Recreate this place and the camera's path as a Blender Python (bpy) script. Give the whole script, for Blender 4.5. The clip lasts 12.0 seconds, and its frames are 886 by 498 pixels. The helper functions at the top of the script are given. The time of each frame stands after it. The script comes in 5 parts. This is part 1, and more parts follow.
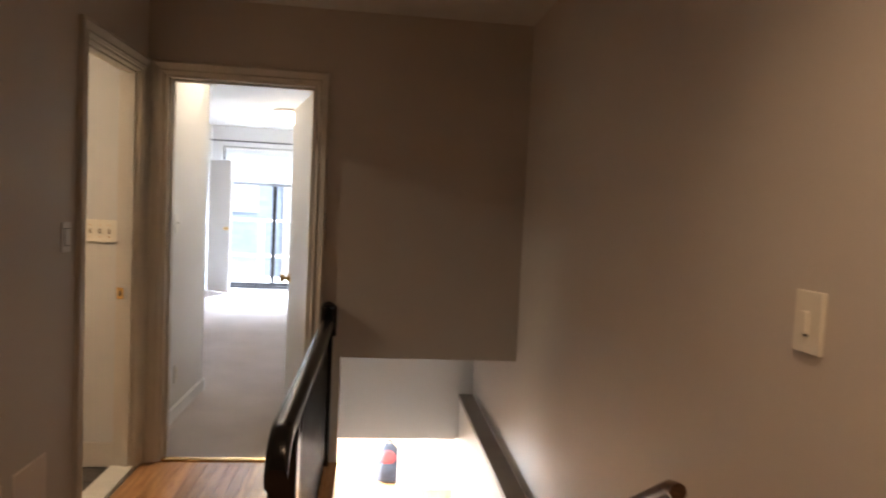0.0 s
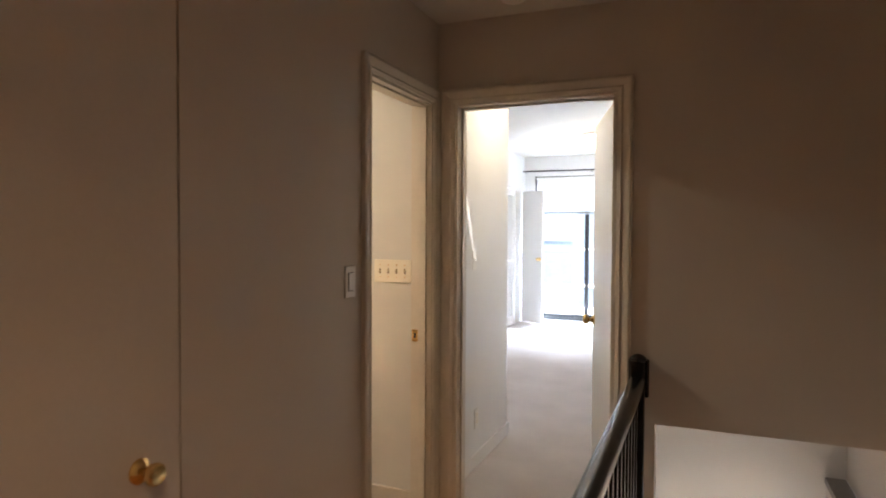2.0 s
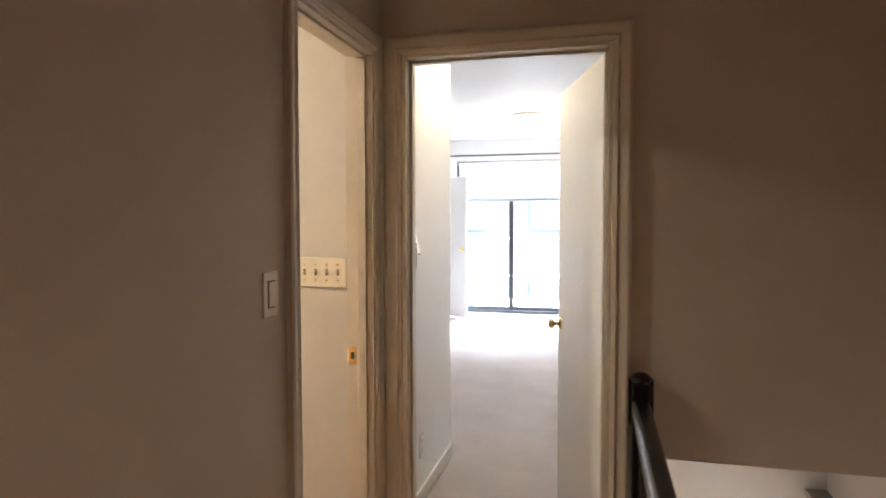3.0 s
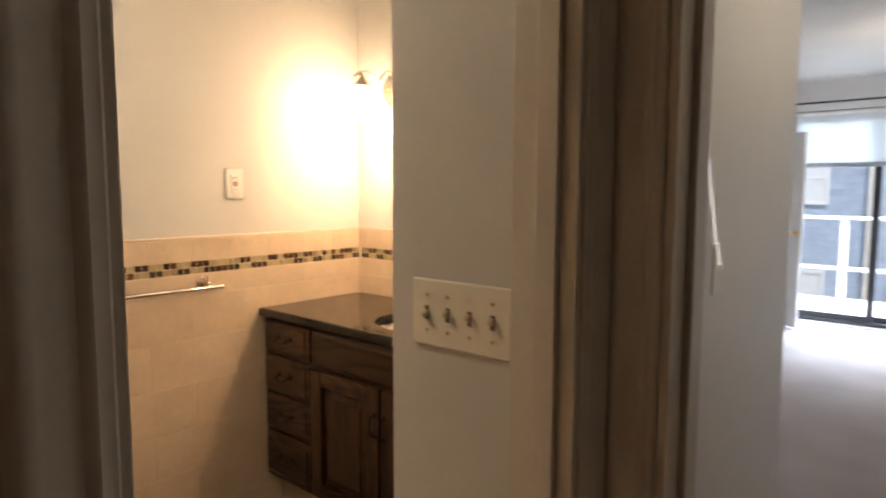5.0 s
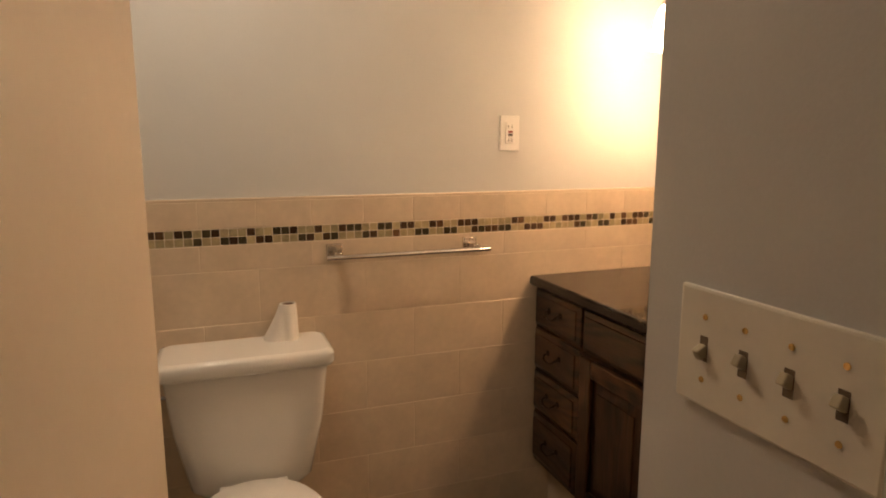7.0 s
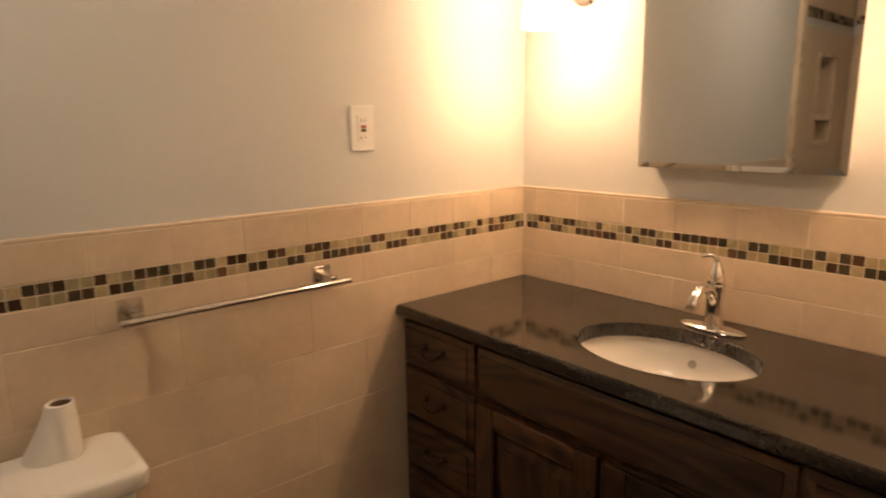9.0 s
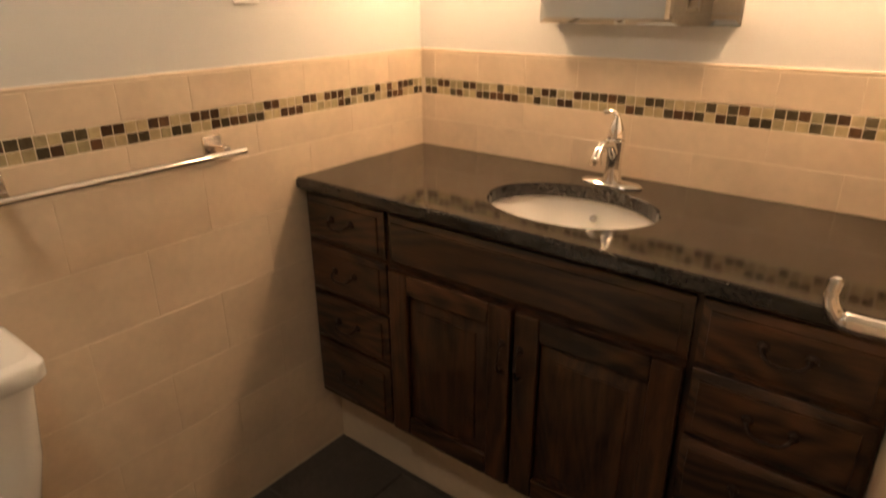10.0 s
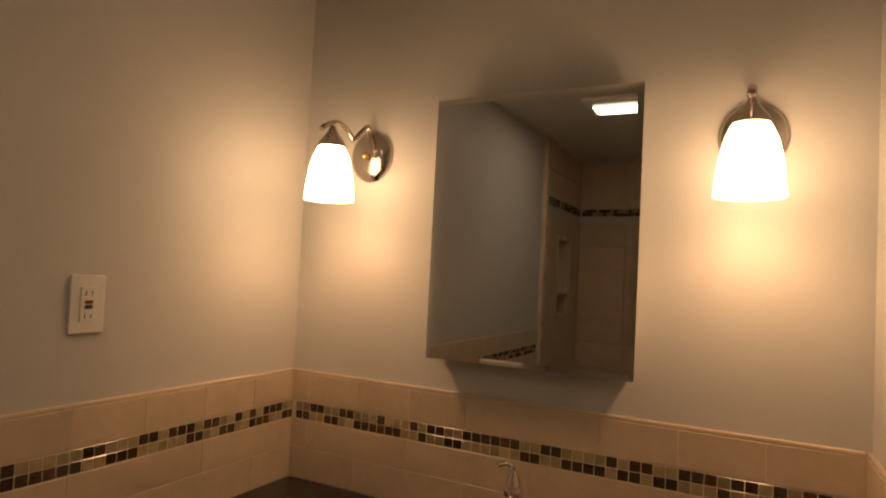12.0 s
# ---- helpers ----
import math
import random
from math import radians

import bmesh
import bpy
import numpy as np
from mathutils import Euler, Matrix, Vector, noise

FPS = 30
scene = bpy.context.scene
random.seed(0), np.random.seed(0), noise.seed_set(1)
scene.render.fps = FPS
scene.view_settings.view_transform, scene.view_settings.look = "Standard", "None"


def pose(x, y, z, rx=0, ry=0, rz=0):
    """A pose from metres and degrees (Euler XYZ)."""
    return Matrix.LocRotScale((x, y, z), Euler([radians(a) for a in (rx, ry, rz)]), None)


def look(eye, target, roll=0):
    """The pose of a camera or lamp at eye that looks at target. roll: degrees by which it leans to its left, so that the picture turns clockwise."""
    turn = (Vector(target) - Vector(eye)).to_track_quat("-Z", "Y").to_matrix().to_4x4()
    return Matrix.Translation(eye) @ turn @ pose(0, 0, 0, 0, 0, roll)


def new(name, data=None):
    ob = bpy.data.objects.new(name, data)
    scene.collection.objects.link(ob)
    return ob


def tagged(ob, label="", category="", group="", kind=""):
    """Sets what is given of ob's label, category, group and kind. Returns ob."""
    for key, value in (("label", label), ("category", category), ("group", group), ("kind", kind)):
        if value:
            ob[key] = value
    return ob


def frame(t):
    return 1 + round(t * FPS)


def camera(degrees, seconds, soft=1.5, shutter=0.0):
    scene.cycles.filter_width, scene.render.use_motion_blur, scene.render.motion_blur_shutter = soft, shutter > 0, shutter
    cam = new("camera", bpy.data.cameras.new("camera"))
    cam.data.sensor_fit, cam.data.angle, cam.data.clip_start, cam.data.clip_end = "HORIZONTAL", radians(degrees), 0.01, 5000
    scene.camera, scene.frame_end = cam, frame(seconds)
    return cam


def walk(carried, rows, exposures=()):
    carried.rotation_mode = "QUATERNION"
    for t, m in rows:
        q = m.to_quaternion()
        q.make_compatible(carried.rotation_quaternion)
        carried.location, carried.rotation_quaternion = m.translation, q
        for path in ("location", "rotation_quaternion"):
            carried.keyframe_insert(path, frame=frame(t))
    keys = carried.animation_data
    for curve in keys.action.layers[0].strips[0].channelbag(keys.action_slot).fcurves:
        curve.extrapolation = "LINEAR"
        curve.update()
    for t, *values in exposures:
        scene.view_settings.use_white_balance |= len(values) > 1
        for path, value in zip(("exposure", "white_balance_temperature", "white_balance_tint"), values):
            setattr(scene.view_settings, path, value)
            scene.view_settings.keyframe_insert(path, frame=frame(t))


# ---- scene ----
cam = camera(71, 12.0, soft=1.9, shutter=0.35)
PATH = [
    (0, (1.187, -3.381, 1.395), (1.408, -1.397, 1.280), 2.81),
    (0.5, (1.278, -3.288, 1.401), (1.103, -1.297, 1.332), 2.39),
    (1, (1.433, -3.179, 1.437), (0.803, -1.282, 1.362), 1.48),
    (1.5, (1.395, -3.059, 1.434), (0.558, -1.243, 1.384), 0.50),
    (2, (1.205, -2.833, 1.422), (0.437, -0.987, 1.364), 0.29),
    (2.5, (0.999, -2.556, 1.422), (0.437, -0.637, 1.380), 0.41),
    (2.7, (0.920, -2.453, 1.420), (0.436, -0.514, 1.357), 0.04),
    (4.3, (0.491, -1.179, 1.424), (-0.160, 0.701, 1.219), 0.81),
    (4.5, (0.467, -1.044, 1.418), (-0.389, 0.747, 1.182), 0.84),
    (5, (0.419, -0.840, 1.425), (-0.891, 0.660, 1.240), 0.18),
    (5.5, (0.353, -0.721, 1.419), (-1.213, 0.512, 1.255), 0.38),
    (6, (0.271, -0.636, 1.440), (-1.441, 0.389, 1.307), 0.36),
    (6.5, (0.192, -0.539, 1.421), (-1.636, 0.253, 1.241), 0.60),
    (6.7, (0.171, -0.513, 1.406), (-1.680, 0.194, 1.135), 1.13),
    (8.3, (-0.099, -0.468, 1.420), (-1.925, 0.218, 0.978), -3.01),
    (8.5, (-0.206, -0.499, 1.440), (-1.967, 0.361, 1.043), -2.46),
    (9, (-0.391, -0.468, 1.457), (-1.883, 0.805, 1.067), -0.73),
    (9.5, (-0.450, -0.469, 1.441), (-1.720, 1.004, 0.974), -0.34),
    (10, (-0.457, -0.496, 1.403), (-1.608, 0.956, 0.653), -0.41),
    (10.3, (-0.453, -0.494, 1.396), (-1.566, 0.929, 0.538), -0.34),
    (10.5, (-0.451, -0.496, 1.409), (-1.575, 0.974, 0.651), 0.12),
    (11, (-0.457, -0.420, 1.498), (-1.610, 1.186, 1.192), 0.72),
    (11.5, (-0.507, -0.389, 1.541), (-1.544, 1.321, 1.500), 2.02),
    (12, (-0.599, -0.319, 1.549), (-1.524, 1.453, 1.632), 2.92),
]
EXPOSURES = [(0.0, 1.2, 6500, 11), (1.0, 1.35, 6450, 10), (1.5, 1.45, 6450, 11), (2.0, 1.5, 6350, 9), (2.7, 1.75, 6350, 9), (4.3, 0.5, 6550, 11), (5.0, 0.15, 6600, 12), (5.5, 0.25, 6600, 13), (6.0, 0.1, 6800, 15), (6.7, -0.3, 7050, 17),
             (8.3, -0.4, 6900, 16), (9.0, -0.5, 7050, 17), (9.5, -0.75, 7250, 18), (10.0, -0.2, 6750, 14), (10.5, 0.65, 6150, 10), (11.0, -0.98, 7100, 17), (11.5, -1.9, 7600, 19), (12.0, -2.15, 7900, 21)]
walk(cam, [(t, look(eye, target, roll)) for t, eye, target, roll in PATH], EXPOSURES)

# ------------------------------------------------------------------ light
world = bpy.data.worlds.new("daylight")
scene.world = world
world.use_nodes = True
sky = world.node_tree.nodes.new("ShaderNodeTexSky")
sky.sky_type, sky.sun_disc = "NISHITA", False
sky.sun_elevation, sky.sun_rotation = radians(48), radians(120)
world.node_tree.nodes["Background"].inputs["Strength"].default_value = 0.15
world.node_tree.links.new(sky.outputs[0], world.node_tree.nodes["Background"].inputs["Color"])


def lamp(name, kind, m, energy, colour, size=0.1, size_y=None):
    data = bpy.data.lights.new(name, kind)
    data.energy, data.color = energy, colour
    if kind == "AREA":
        data.size = size
        if size_y:
            data.shape, data.size_y = "RECTANGLE", size_y
    elif kind == "SUN":
        data.angle = size
    else:
        data.shadow_soft_size = size
    ob = new(name, data)
    ob.matrix_world = m
    return ob


lamp("sun", "SUN", look((0, 0, 0), (-0.5, 0.29, -0.72)), 4.0, (1.0, 0.95, 0.88), radians(0.5))
WARM = (1.0, 0.59, 0.33)
lamp("window_daylight", "AREA", look((-0.35, 8.3, 3.3), (-0.35, 5.0, 0.4)), 1050, (0.68, 0.82, 1.0), 3.2, 1.6)
# added area lamp by an unseen wall opening, brightening the storey below
lamp("lower_storey_fill", "AREA", look((-0.9, 6.0, -1.4), (3, 6.0, -1.6)), 620, (0.95, 0.97, 1.0), 1.8, 1.8)
lamp("dome_bulb", "POINT", pose(0.04, 4.78, 2.40), 9, (1.0, 0.72, 0.42), 0.05)
lamp("entry_bulb", "POINT", pose(0.38, 0.95, 2.40), 4.5, (1.0, 0.82, 0.58), 0.05)
downlight = lamp("hall_downlight", "SPOT", pose(1.45, -3.0, 2.415), 27, (1.0, 0.66, 0.40), 0.06)
downlight.data.spot_size, downlight.data.spot_blend = radians(140), 0.9
lamp("sconce_bulb", "POINT", pose(-1.595, 0.945, 1.770), 10, WARM, 0.03)
lamp("sconce_bulb", "POINT", pose(-0.631, 0.970, 1.770), 10, WARM, 0.03)
lamp("fan_bulb", "AREA", look((-1.255, -0.598, 2.405), (-1.255, -0.598, 0)), 8.5, (1.0, 0.86, 0.66), 0.24, 0.14)

# ------------------------------------------------------------------ materials


def material(name, rgb, rough=0.5, metal=0.0, scale=6.0, vary=0.06, fine=120.0, bump=0.03, spec=0.5, rough_vary=0.06, island=0.0, coat=0.0):
    """A surface with stains at one scale and grain at another."""
    m = bpy.data.materials.new(name)
    m.use_nodes = True
    t, n = m.node_tree, m.node_tree.nodes
    b = n["Principled BSDF"]
    b.inputs["Metallic"].default_value = metal
    b.inputs["Specular IOR Level"].default_value = spec
    b.inputs["Coat Weight"].default_value = coat
    co = n.new("ShaderNodeTexCoord")
    info = n.new("ShaderNodeObjectInfo")
    shift = n.new("ShaderNodeVectorMath")
    shift.operation = "MULTIPLY_ADD"
    t.links.new(info.outputs["Random"], shift.inputs[0])
    shift.inputs[1].default_value = (7, 11, 5)
    t.links.new(co.outputs["Object"], shift.inputs[2])
    big = n.new("ShaderNodeTexNoise")
    big.inputs["Scale"].default_value, big.inputs["Detail"].default_value = scale, 5
    t.links.new(shift.outputs[0], big.inputs["Vector"])
    small = n.new("ShaderNodeTexNoise")
    small.inputs["Scale"].default_value, small.inputs["Detail"].default_value = fine, 4
    t.links.new(shift.outputs[0], small.inputs["Vector"])
    ramp = n.new("ShaderNodeMapRange")
    ramp.inputs["From Min"].default_value, ramp.inputs["From Max"].default_value = 0.3, 0.7
    ramp.inputs["To Min"].default_value, ramp.inputs["To Max"].default_value = 1 - vary, 1 + vary
    t.links.new(big.outputs["Fac"], ramp.inputs["Value"])
    grain = n.new("ShaderNodeMapRange")
    grain.inputs["From Min"].default_value, grain.inputs["From Max"].default_value = 0.3, 0.7
    grain.inputs["To Min"].default_value, grain.inputs["To Max"].default_value = 1 - vary * 0.5, 1 + vary * 0.5
    t.links.new(small.outputs["Fac"], grain.inputs["Value"])
    mul = n.new("ShaderNodeMath")
    mul.operation = "MULTIPLY"
    t.links.new(ramp.outputs[0], mul.inputs[0])
    t.links.new(grain.outputs[0], mul.inputs[1])
    last = mul
    if island:
        own = n.new("ShaderNodeMapRange")
        own.inputs["To Min"].default_value, own.inputs["To Max"].default_value = 1 - island, 1 + island
        t.links.new(info.outputs["Random"], own.inputs["Value"])
        last = n.new("ShaderNodeMath")
        last.operation = "MULTIPLY"
        t.links.new(mul.outputs[0], last.inputs[0])
        t.links.new(own.outputs[0], last.inputs[1])
    mix = n.new("ShaderNodeVectorMath")
    mix.operation = "SCALE"
    mix.inputs[0].default_value = rgb
    t.links.new(last.outputs[0], mix.inputs["Scale"])
    t.links.new(mix.outputs[0], b.inputs["Base Color"])
    rr = n.new("ShaderNodeMapRange")
    rr.inputs["To Min"].default_value, rr.inputs["To Max"].default_value = max(rough - rough_vary, 0.01), min(rough + rough_vary, 1)
    t.links.new(big.outputs["Fac"], rr.inputs["Value"])
    t.links.new(rr.outputs[0], b.inputs["Roughness"])
    if bump:
        bp = n.new("ShaderNodeBump")
        bp.inputs["Strength"].default_value, bp.inputs["Distance"].default_value = bump, 0.01
        t.links.new(small.outputs["Fac"], bp.inputs["Height"])
        t.links.new(bp.outputs[0], b.inputs["Normal"])
    return m


def wood(name, dark, light, axis=0, rings=14.0, rough=0.4, bump=0.08, island=0.15, coat=0.0, figure=0.0):
    """Grain that runs along one axis of the piece."""
    m = bpy.data.materials.new(name)
    m.use_nodes = True
    t, n = m.node_tree, m.node_tree.nodes
    b = n["Principled BSDF"]
    b.inputs["Roughness"].default_value = rough
    b.inputs["Coat Weight"].default_value = coat
    b.inputs["Coat Roughness"].default_value = 0.15
    co = n.new("ShaderNodeTexCoord")
    info = n.new("ShaderNodeObjectInfo")
    shift = n.new("ShaderNodeVectorMath")
    shift.operation = "MULTIPLY_ADD"
    t.links.new(info.outputs["Random"], shift.inputs[0])
    shift.inputs[1].default_value = (9, 13, 7)
    t.links.new(co.outputs["Object"], shift.inputs[2])
    stretch = n.new("ShaderNodeMapping")
    s = [1.0, 1.0, 1.0]
    s[axis] = 0.12
    stretch.inputs["Scale"].default_value = s
    t.links.new(shift.outputs[0], stretch.inputs["Vector"])
    warp = n.new("ShaderNodeTexNoise")
    warp.inputs["Scale"].default_value, warp.inputs["Detail"].default_value, warp.inputs["Distortion"].default_value = rings, 6, 1.6
    t.links.new(stretch.outputs[0], warp.inputs["Vector"])
    pores = n.new("ShaderNodeTexNoise")
    pores.inputs["Scale"].default_value, pores.inputs["Detail"].default_value = rings * 14, 3
    t.links.new(stretch.outputs[0], pores.inputs["Vector"])
    bands = n.new("ShaderNodeMath")
    bands.operation = "MULTIPLY_ADD"
    bands.inputs[1].default_value, bands.inputs[2].default_value = 0.35, 0.0
    t.links.new(pores.outputs["Fac"], bands.inputs[0])
    add = n.new("ShaderNodeMath")
    t.links.new(warp.outputs["Fac"], add.inputs[0])
    t.links.new(bands.outputs[0], add.inputs[1])
    if figure:
        arch = n.new("ShaderNodeMapping")
        s2 = [1.0, 1.0, 1.0]
        s2[axis] = 0.22
        arch.inputs["Scale"].default_value = s2
        t.links.new(shift.outputs[0], arch.inputs["Vector"])
        field = n.new("ShaderNodeTexNoise")
        field.inputs["Scale"].default_value, field.inputs["Detail"].default_value = 5.0, 1.0
        t.links.new(arch.outputs[0], field.inputs["Vector"])
        turns = n.new("ShaderNodeMath")
        turns.operation = "MULTIPLY"
        turns.inputs[1].default_value = 110.0
        t.links.new(field.outputs["Fac"], turns.inputs[0])
        wave = n.new("ShaderNodeMath")
        wave.operation = "SINE"
        t.links.new(turns.outputs[0], wave.inputs[0])
        lines = n.new("ShaderNodeMath")
        lines.operation = "MULTIPLY_ADD"
        lines.inputs[1].default_value = figure
        t.links.new(wave.outputs[0], lines.inputs[0])
        t.links.new(add.outputs[0], lines.inputs[2])
        add = lines
    ramp = n.new("ShaderNodeValToRGB")
    ramp.color_ramp.elements[0].position, ramp.color_ramp.elements[1].position = 0.5 - figure * 0.3, 0.85 + figure * 0.5
    ramp.color_ramp.elements[0].color, ramp.color_ramp.elements[1].color = (*dark, 1), (*light, 1)
    t.links.new(add.outputs[0], ramp.inputs["Fac"])
    own = n.new("ShaderNodeMapRange")
    own.inputs["To Min"].default_value, own.inputs["To Max"].default_value = 1 - island, 1 + island
    t.links.new(info.outputs["Random"], own.inputs["Value"])
    mix = n.new("ShaderNodeVectorMath")
    mix.operation = "SCALE"
    t.links.new(ramp.outputs["Color"], mix.inputs[0])
    t.links.new(own.outputs[0], mix.inputs["Scale"])
    t.links.new(mix.outputs[0], b.inputs["Base Color"])
    bp = n.new("ShaderNodeBump")
    bp.inputs["Strength"].default_value, bp.inputs["Distance"].default_value = bump, 0.01
    t.links.new(add.outputs[0], bp.inputs["Height"])
    t.links.new(bp.outputs[0], b.inputs["Normal"])
    return m


def granite(name):
    """Polished dark stone with brown-grey veins and pale flecks."""
    m = material(name, (0.02, 0.017, 0.015), 0.085, scale=14, vary=0.3, fine=260, bump=0.0, rough_vary=0.02)
    t, n = m.node_tree, m.node_tree.nodes
    co = n.new("ShaderNodeTexCoord")
    veins = n.new("ShaderNodeTexNoise")
    veins.inputs["Scale"].default_value, veins.inputs["Detail"].default_value, veins.inputs["Distortion"].default_value = 7.0, 8, 0.9
    flecks = n.new("ShaderNodeTexNoise")
    flecks.inputs["Scale"].default_value, flecks.inputs["Detail"].default_value = 110, 3
    both = n.new("ShaderNodeMath")
    both.operation = "MULTIPLY"
    ramp = n.new("ShaderNodeValToRGB")
    e = ramp.color_ramp.elements
    e[0].position, e[0].color = 0.24, (0.015, 0.0125, 0.0105, 1)
    e[1].position, e[1].color = 0.50, (0.036, 0.030, 0.024, 1)
    mid = e.new(0.31)
    mid.color = (0.024, 0.020, 0.017, 1)
    t.links.new(co.outputs["Object"], veins.inputs["Vector"])
    t.links.new(co.outputs["Object"], flecks.inputs["Vector"])
    t.links.new(veins.outputs["Fac"], both.inputs[0])
    t.links.new(flecks.outputs["Fac"], both.inputs[1])
    t.links.new(both.outputs[0], ramp.inputs["Fac"])
    ridge_noise = n.new("ShaderNodeTexNoise")
    ridge_noise.inputs["Scale"].default_value, ridge_noise.inputs["Detail"].default_value, ridge_noise.inputs["Distortion"].default_value = 3.2, 4, 0.5
    t.links.new(co.outputs["Object"], ridge_noise.inputs["Vector"])
    off = n.new("ShaderNodeMath")
    off.operation = "SUBTRACT"
    off.inputs[1].default_value = 0.5
    t.links.new(ridge_noise.outputs["Fac"], off.inputs[0])
    fold = n.new("ShaderNodeMath")
    fold.operation = "ABSOLUTE"
    t.links.new(off.outputs[0], fold.inputs[0])
    thin = n.new("ShaderNodeMapRange")
    thin.inputs["From Min"].default_value, thin.inputs["From Max"].default_value = 0.0, 0.006
    thin.inputs["To Min"].default_value, thin.inputs["To Max"].default_value = 0.2, 0.0
    t.links.new(fold.outputs[0], thin.inputs["Value"])
    patch = n.new("ShaderNodeMapRange")
    patch.inputs["From Min"].default_value, patch.inputs["From Max"].default_value = 0.48, 0.62
    t.links.new(veins.outputs["Fac"], patch.inputs["Value"])
    share = n.new("ShaderNodeMath")
    share.operation = "MULTIPLY"
    t.links.new(thin.outputs[0], share.inputs[0])
    t.links.new(patch.outputs[0], share.inputs[1])
    blend = n.new("ShaderNodeMix")
    blend.data_type = "RGBA"
    blend.inputs["B"].default_value = (0.30, 0.26, 0.21, 1)
    t.links.new(share.outputs[0], blend.inputs["Factor"])
    t.links.new(ramp.outputs["Color"], blend.inputs["A"])
    t.links.new(blend.outputs["Result"], n["Principled BSDF"].inputs["Base Color"])
    return m


def glowing(name, rgb, strength):
    m = bpy.data.materials.new(name)
    m.use_nodes = True
    b = m.node_tree.nodes["Principled BSDF"]
    b.inputs["Base Color"].default_value = (0.9, 0.88, 0.82, 1)
    b.inputs["Roughness"].default_value = 0.3
    b.inputs["Emission Color"].default_value = (*rgb, 1)
    b.inputs["Emission Strength"].default_value = strength
    return m


def glass(name, rgb=(1, 1, 1), rough=0.0):
    m = bpy.data.materials.new(name)
    m.use_nodes = True
    b = m.node_tree.nodes["Principled BSDF"]
    b.inputs["Base Color"].default_value = (*rgb, 1)
    b.inputs["Transmission Weight"].default_value = 1.0
    b.inputs["Roughness"].default_value = rough
    b.inputs["IOR"].default_value = 1.02
    return m


HALL_PAINT = material("hall_paint", (0.56, 0.51, 0.46), 0.55, scale=1.2, vary=0.03, fine=260, bump=0.05)
TRIM_PAINT = material("trim_paint", (0.60, 0.56, 0.50), 0.38, scale=3, vary=0.05, fine=90, bump=0.03)
CEILING_PAINT = material("ceiling_paint", (0.66, 0.64, 0.60), 0.8, scale=2, vary=0.03, fine=180, bump=0.10)
WHITE_PAINT = material("white_paint", (0.78, 0.78, 0.78), 0.5, scale=1.5, vary=0.03, fine=240, bump=0.05)
WHITE_TRIM = material("white_trim", (0.80, 0.80, 0.79), 0.35, scale=3, vary=0.03, fine=90, bump=0.02)
STAIR_PAINT = material("stairwell_paint", (0.74, 0.72, 0.69), 0.6, scale=1.5, vary=0.03, fine=220, bump=0.05)
LEDGE_GREY = material("ledge_grey", (0.34, 0.32, 0.30), 0.55, scale=4, vary=0.10, fine=90, bump=0.05)
BATH_PAINT = material("bath_paint", (0.60, 0.60, 0.585), 0.5, scale=1.5, vary=0.03, fine=260, bump=0.05)
DOOR_PAINT = material("door_paint", (0.60, 0.55, 0.50), 0.42, scale=2.5, vary=0.03, fine=70, bump=0.02)
CREAM_DOOR = material("cream_door_paint", (0.82, 0.72, 0.60), 0.38, scale=2.5, vary=0.02, fine=70, bump=0.02)
WHITE_DOOR = material("white_door_paint", (0.76, 0.75, 0.73), 0.35, scale=2.5, vary=0.02, fine=70, bump=0.02)
CARPET = material("carpet", (0.62, 0.56, 0.54), 0.97, scale=3, vary=0.07, fine=420, bump=0.8, spec=0.1)
BRASS = material("brass", (0.78, 0.55, 0.24), 0.2, 1.0, scale=30, vary=0.08, bump=0)
CHROME = material("chrome", (0.82, 0.80, 0.78), 0.07, 1.0, scale=30, vary=0.03, bump=0, rough_vary=0.03)
NICKEL = material("brushed_nickel", (0.62, 0.57, 0.52), 0.22, 1.0, scale=30, vary=0.05, bump=0)
BRONZE = material("dark_bronze", (0.045, 0.032, 0.026), 0.35, 0.7, scale=40, vary=0.2, bump=0.02)
BLACK_PAINT = material("black_gloss_paint", (0.010, 0.010, 0.011), 0.22, scale=20, vary=0.2, fine=60, bump=0.03)
TILE = material("beige_tile", (0.62, 0.50, 0.37), 0.32, scale=9, vary=0.07, fine=45, bump=0.02, island=0.035, rough_vary=0.08)
GROUT = material("pale_grout", (0.70, 0.60, 0.46), 0.9, scale=20, vary=0.08, fine=300, bump=0.2)
BULLNOSE = material("bullnose_tile", (0.70, 0.575, 0.43), 0.28, scale=9, vary=0.06, fine=45, bump=0.02)
SLATE = material("slate_floor_tile", (0.050, 0.041, 0.034), 0.55, scale=7, vary=0.30, fine=60, bump=0.35, island=0.2)
SLATE_GROUT = material("grey_grout", (0.11, 0.093, 0.076), 0.9, scale=20, vary=0.15, fine=300, bump=0.2)
GRANITE = granite("dark_granite")
PORCELAIN = material("white_porcelain", (0.80, 0.78, 0.74), 0.10, scale=4, vary=0.015, bump=0, coat=0.4)
IVORY = material("ivory_plastic", (0.78, 0.74, 0.64), 0.35, scale=20, vary=0.03, bump=0)
AGED_IVORY = material("aged_ivory_toggle", (0.50, 0.43, 0.29), 0.4, scale=40, vary=0.08, bump=0)
PANEL_PAINT = material("pale_panel_paint", (0.74, 0.67, 0.61), 0.45, scale=5, vary=0.04, fine=90, bump=0.02)
WHITE_PLASTIC = material("white_plastic", (0.80, 0.79, 0.76), 0.35, scale=20, vary=0.02, bump=0)
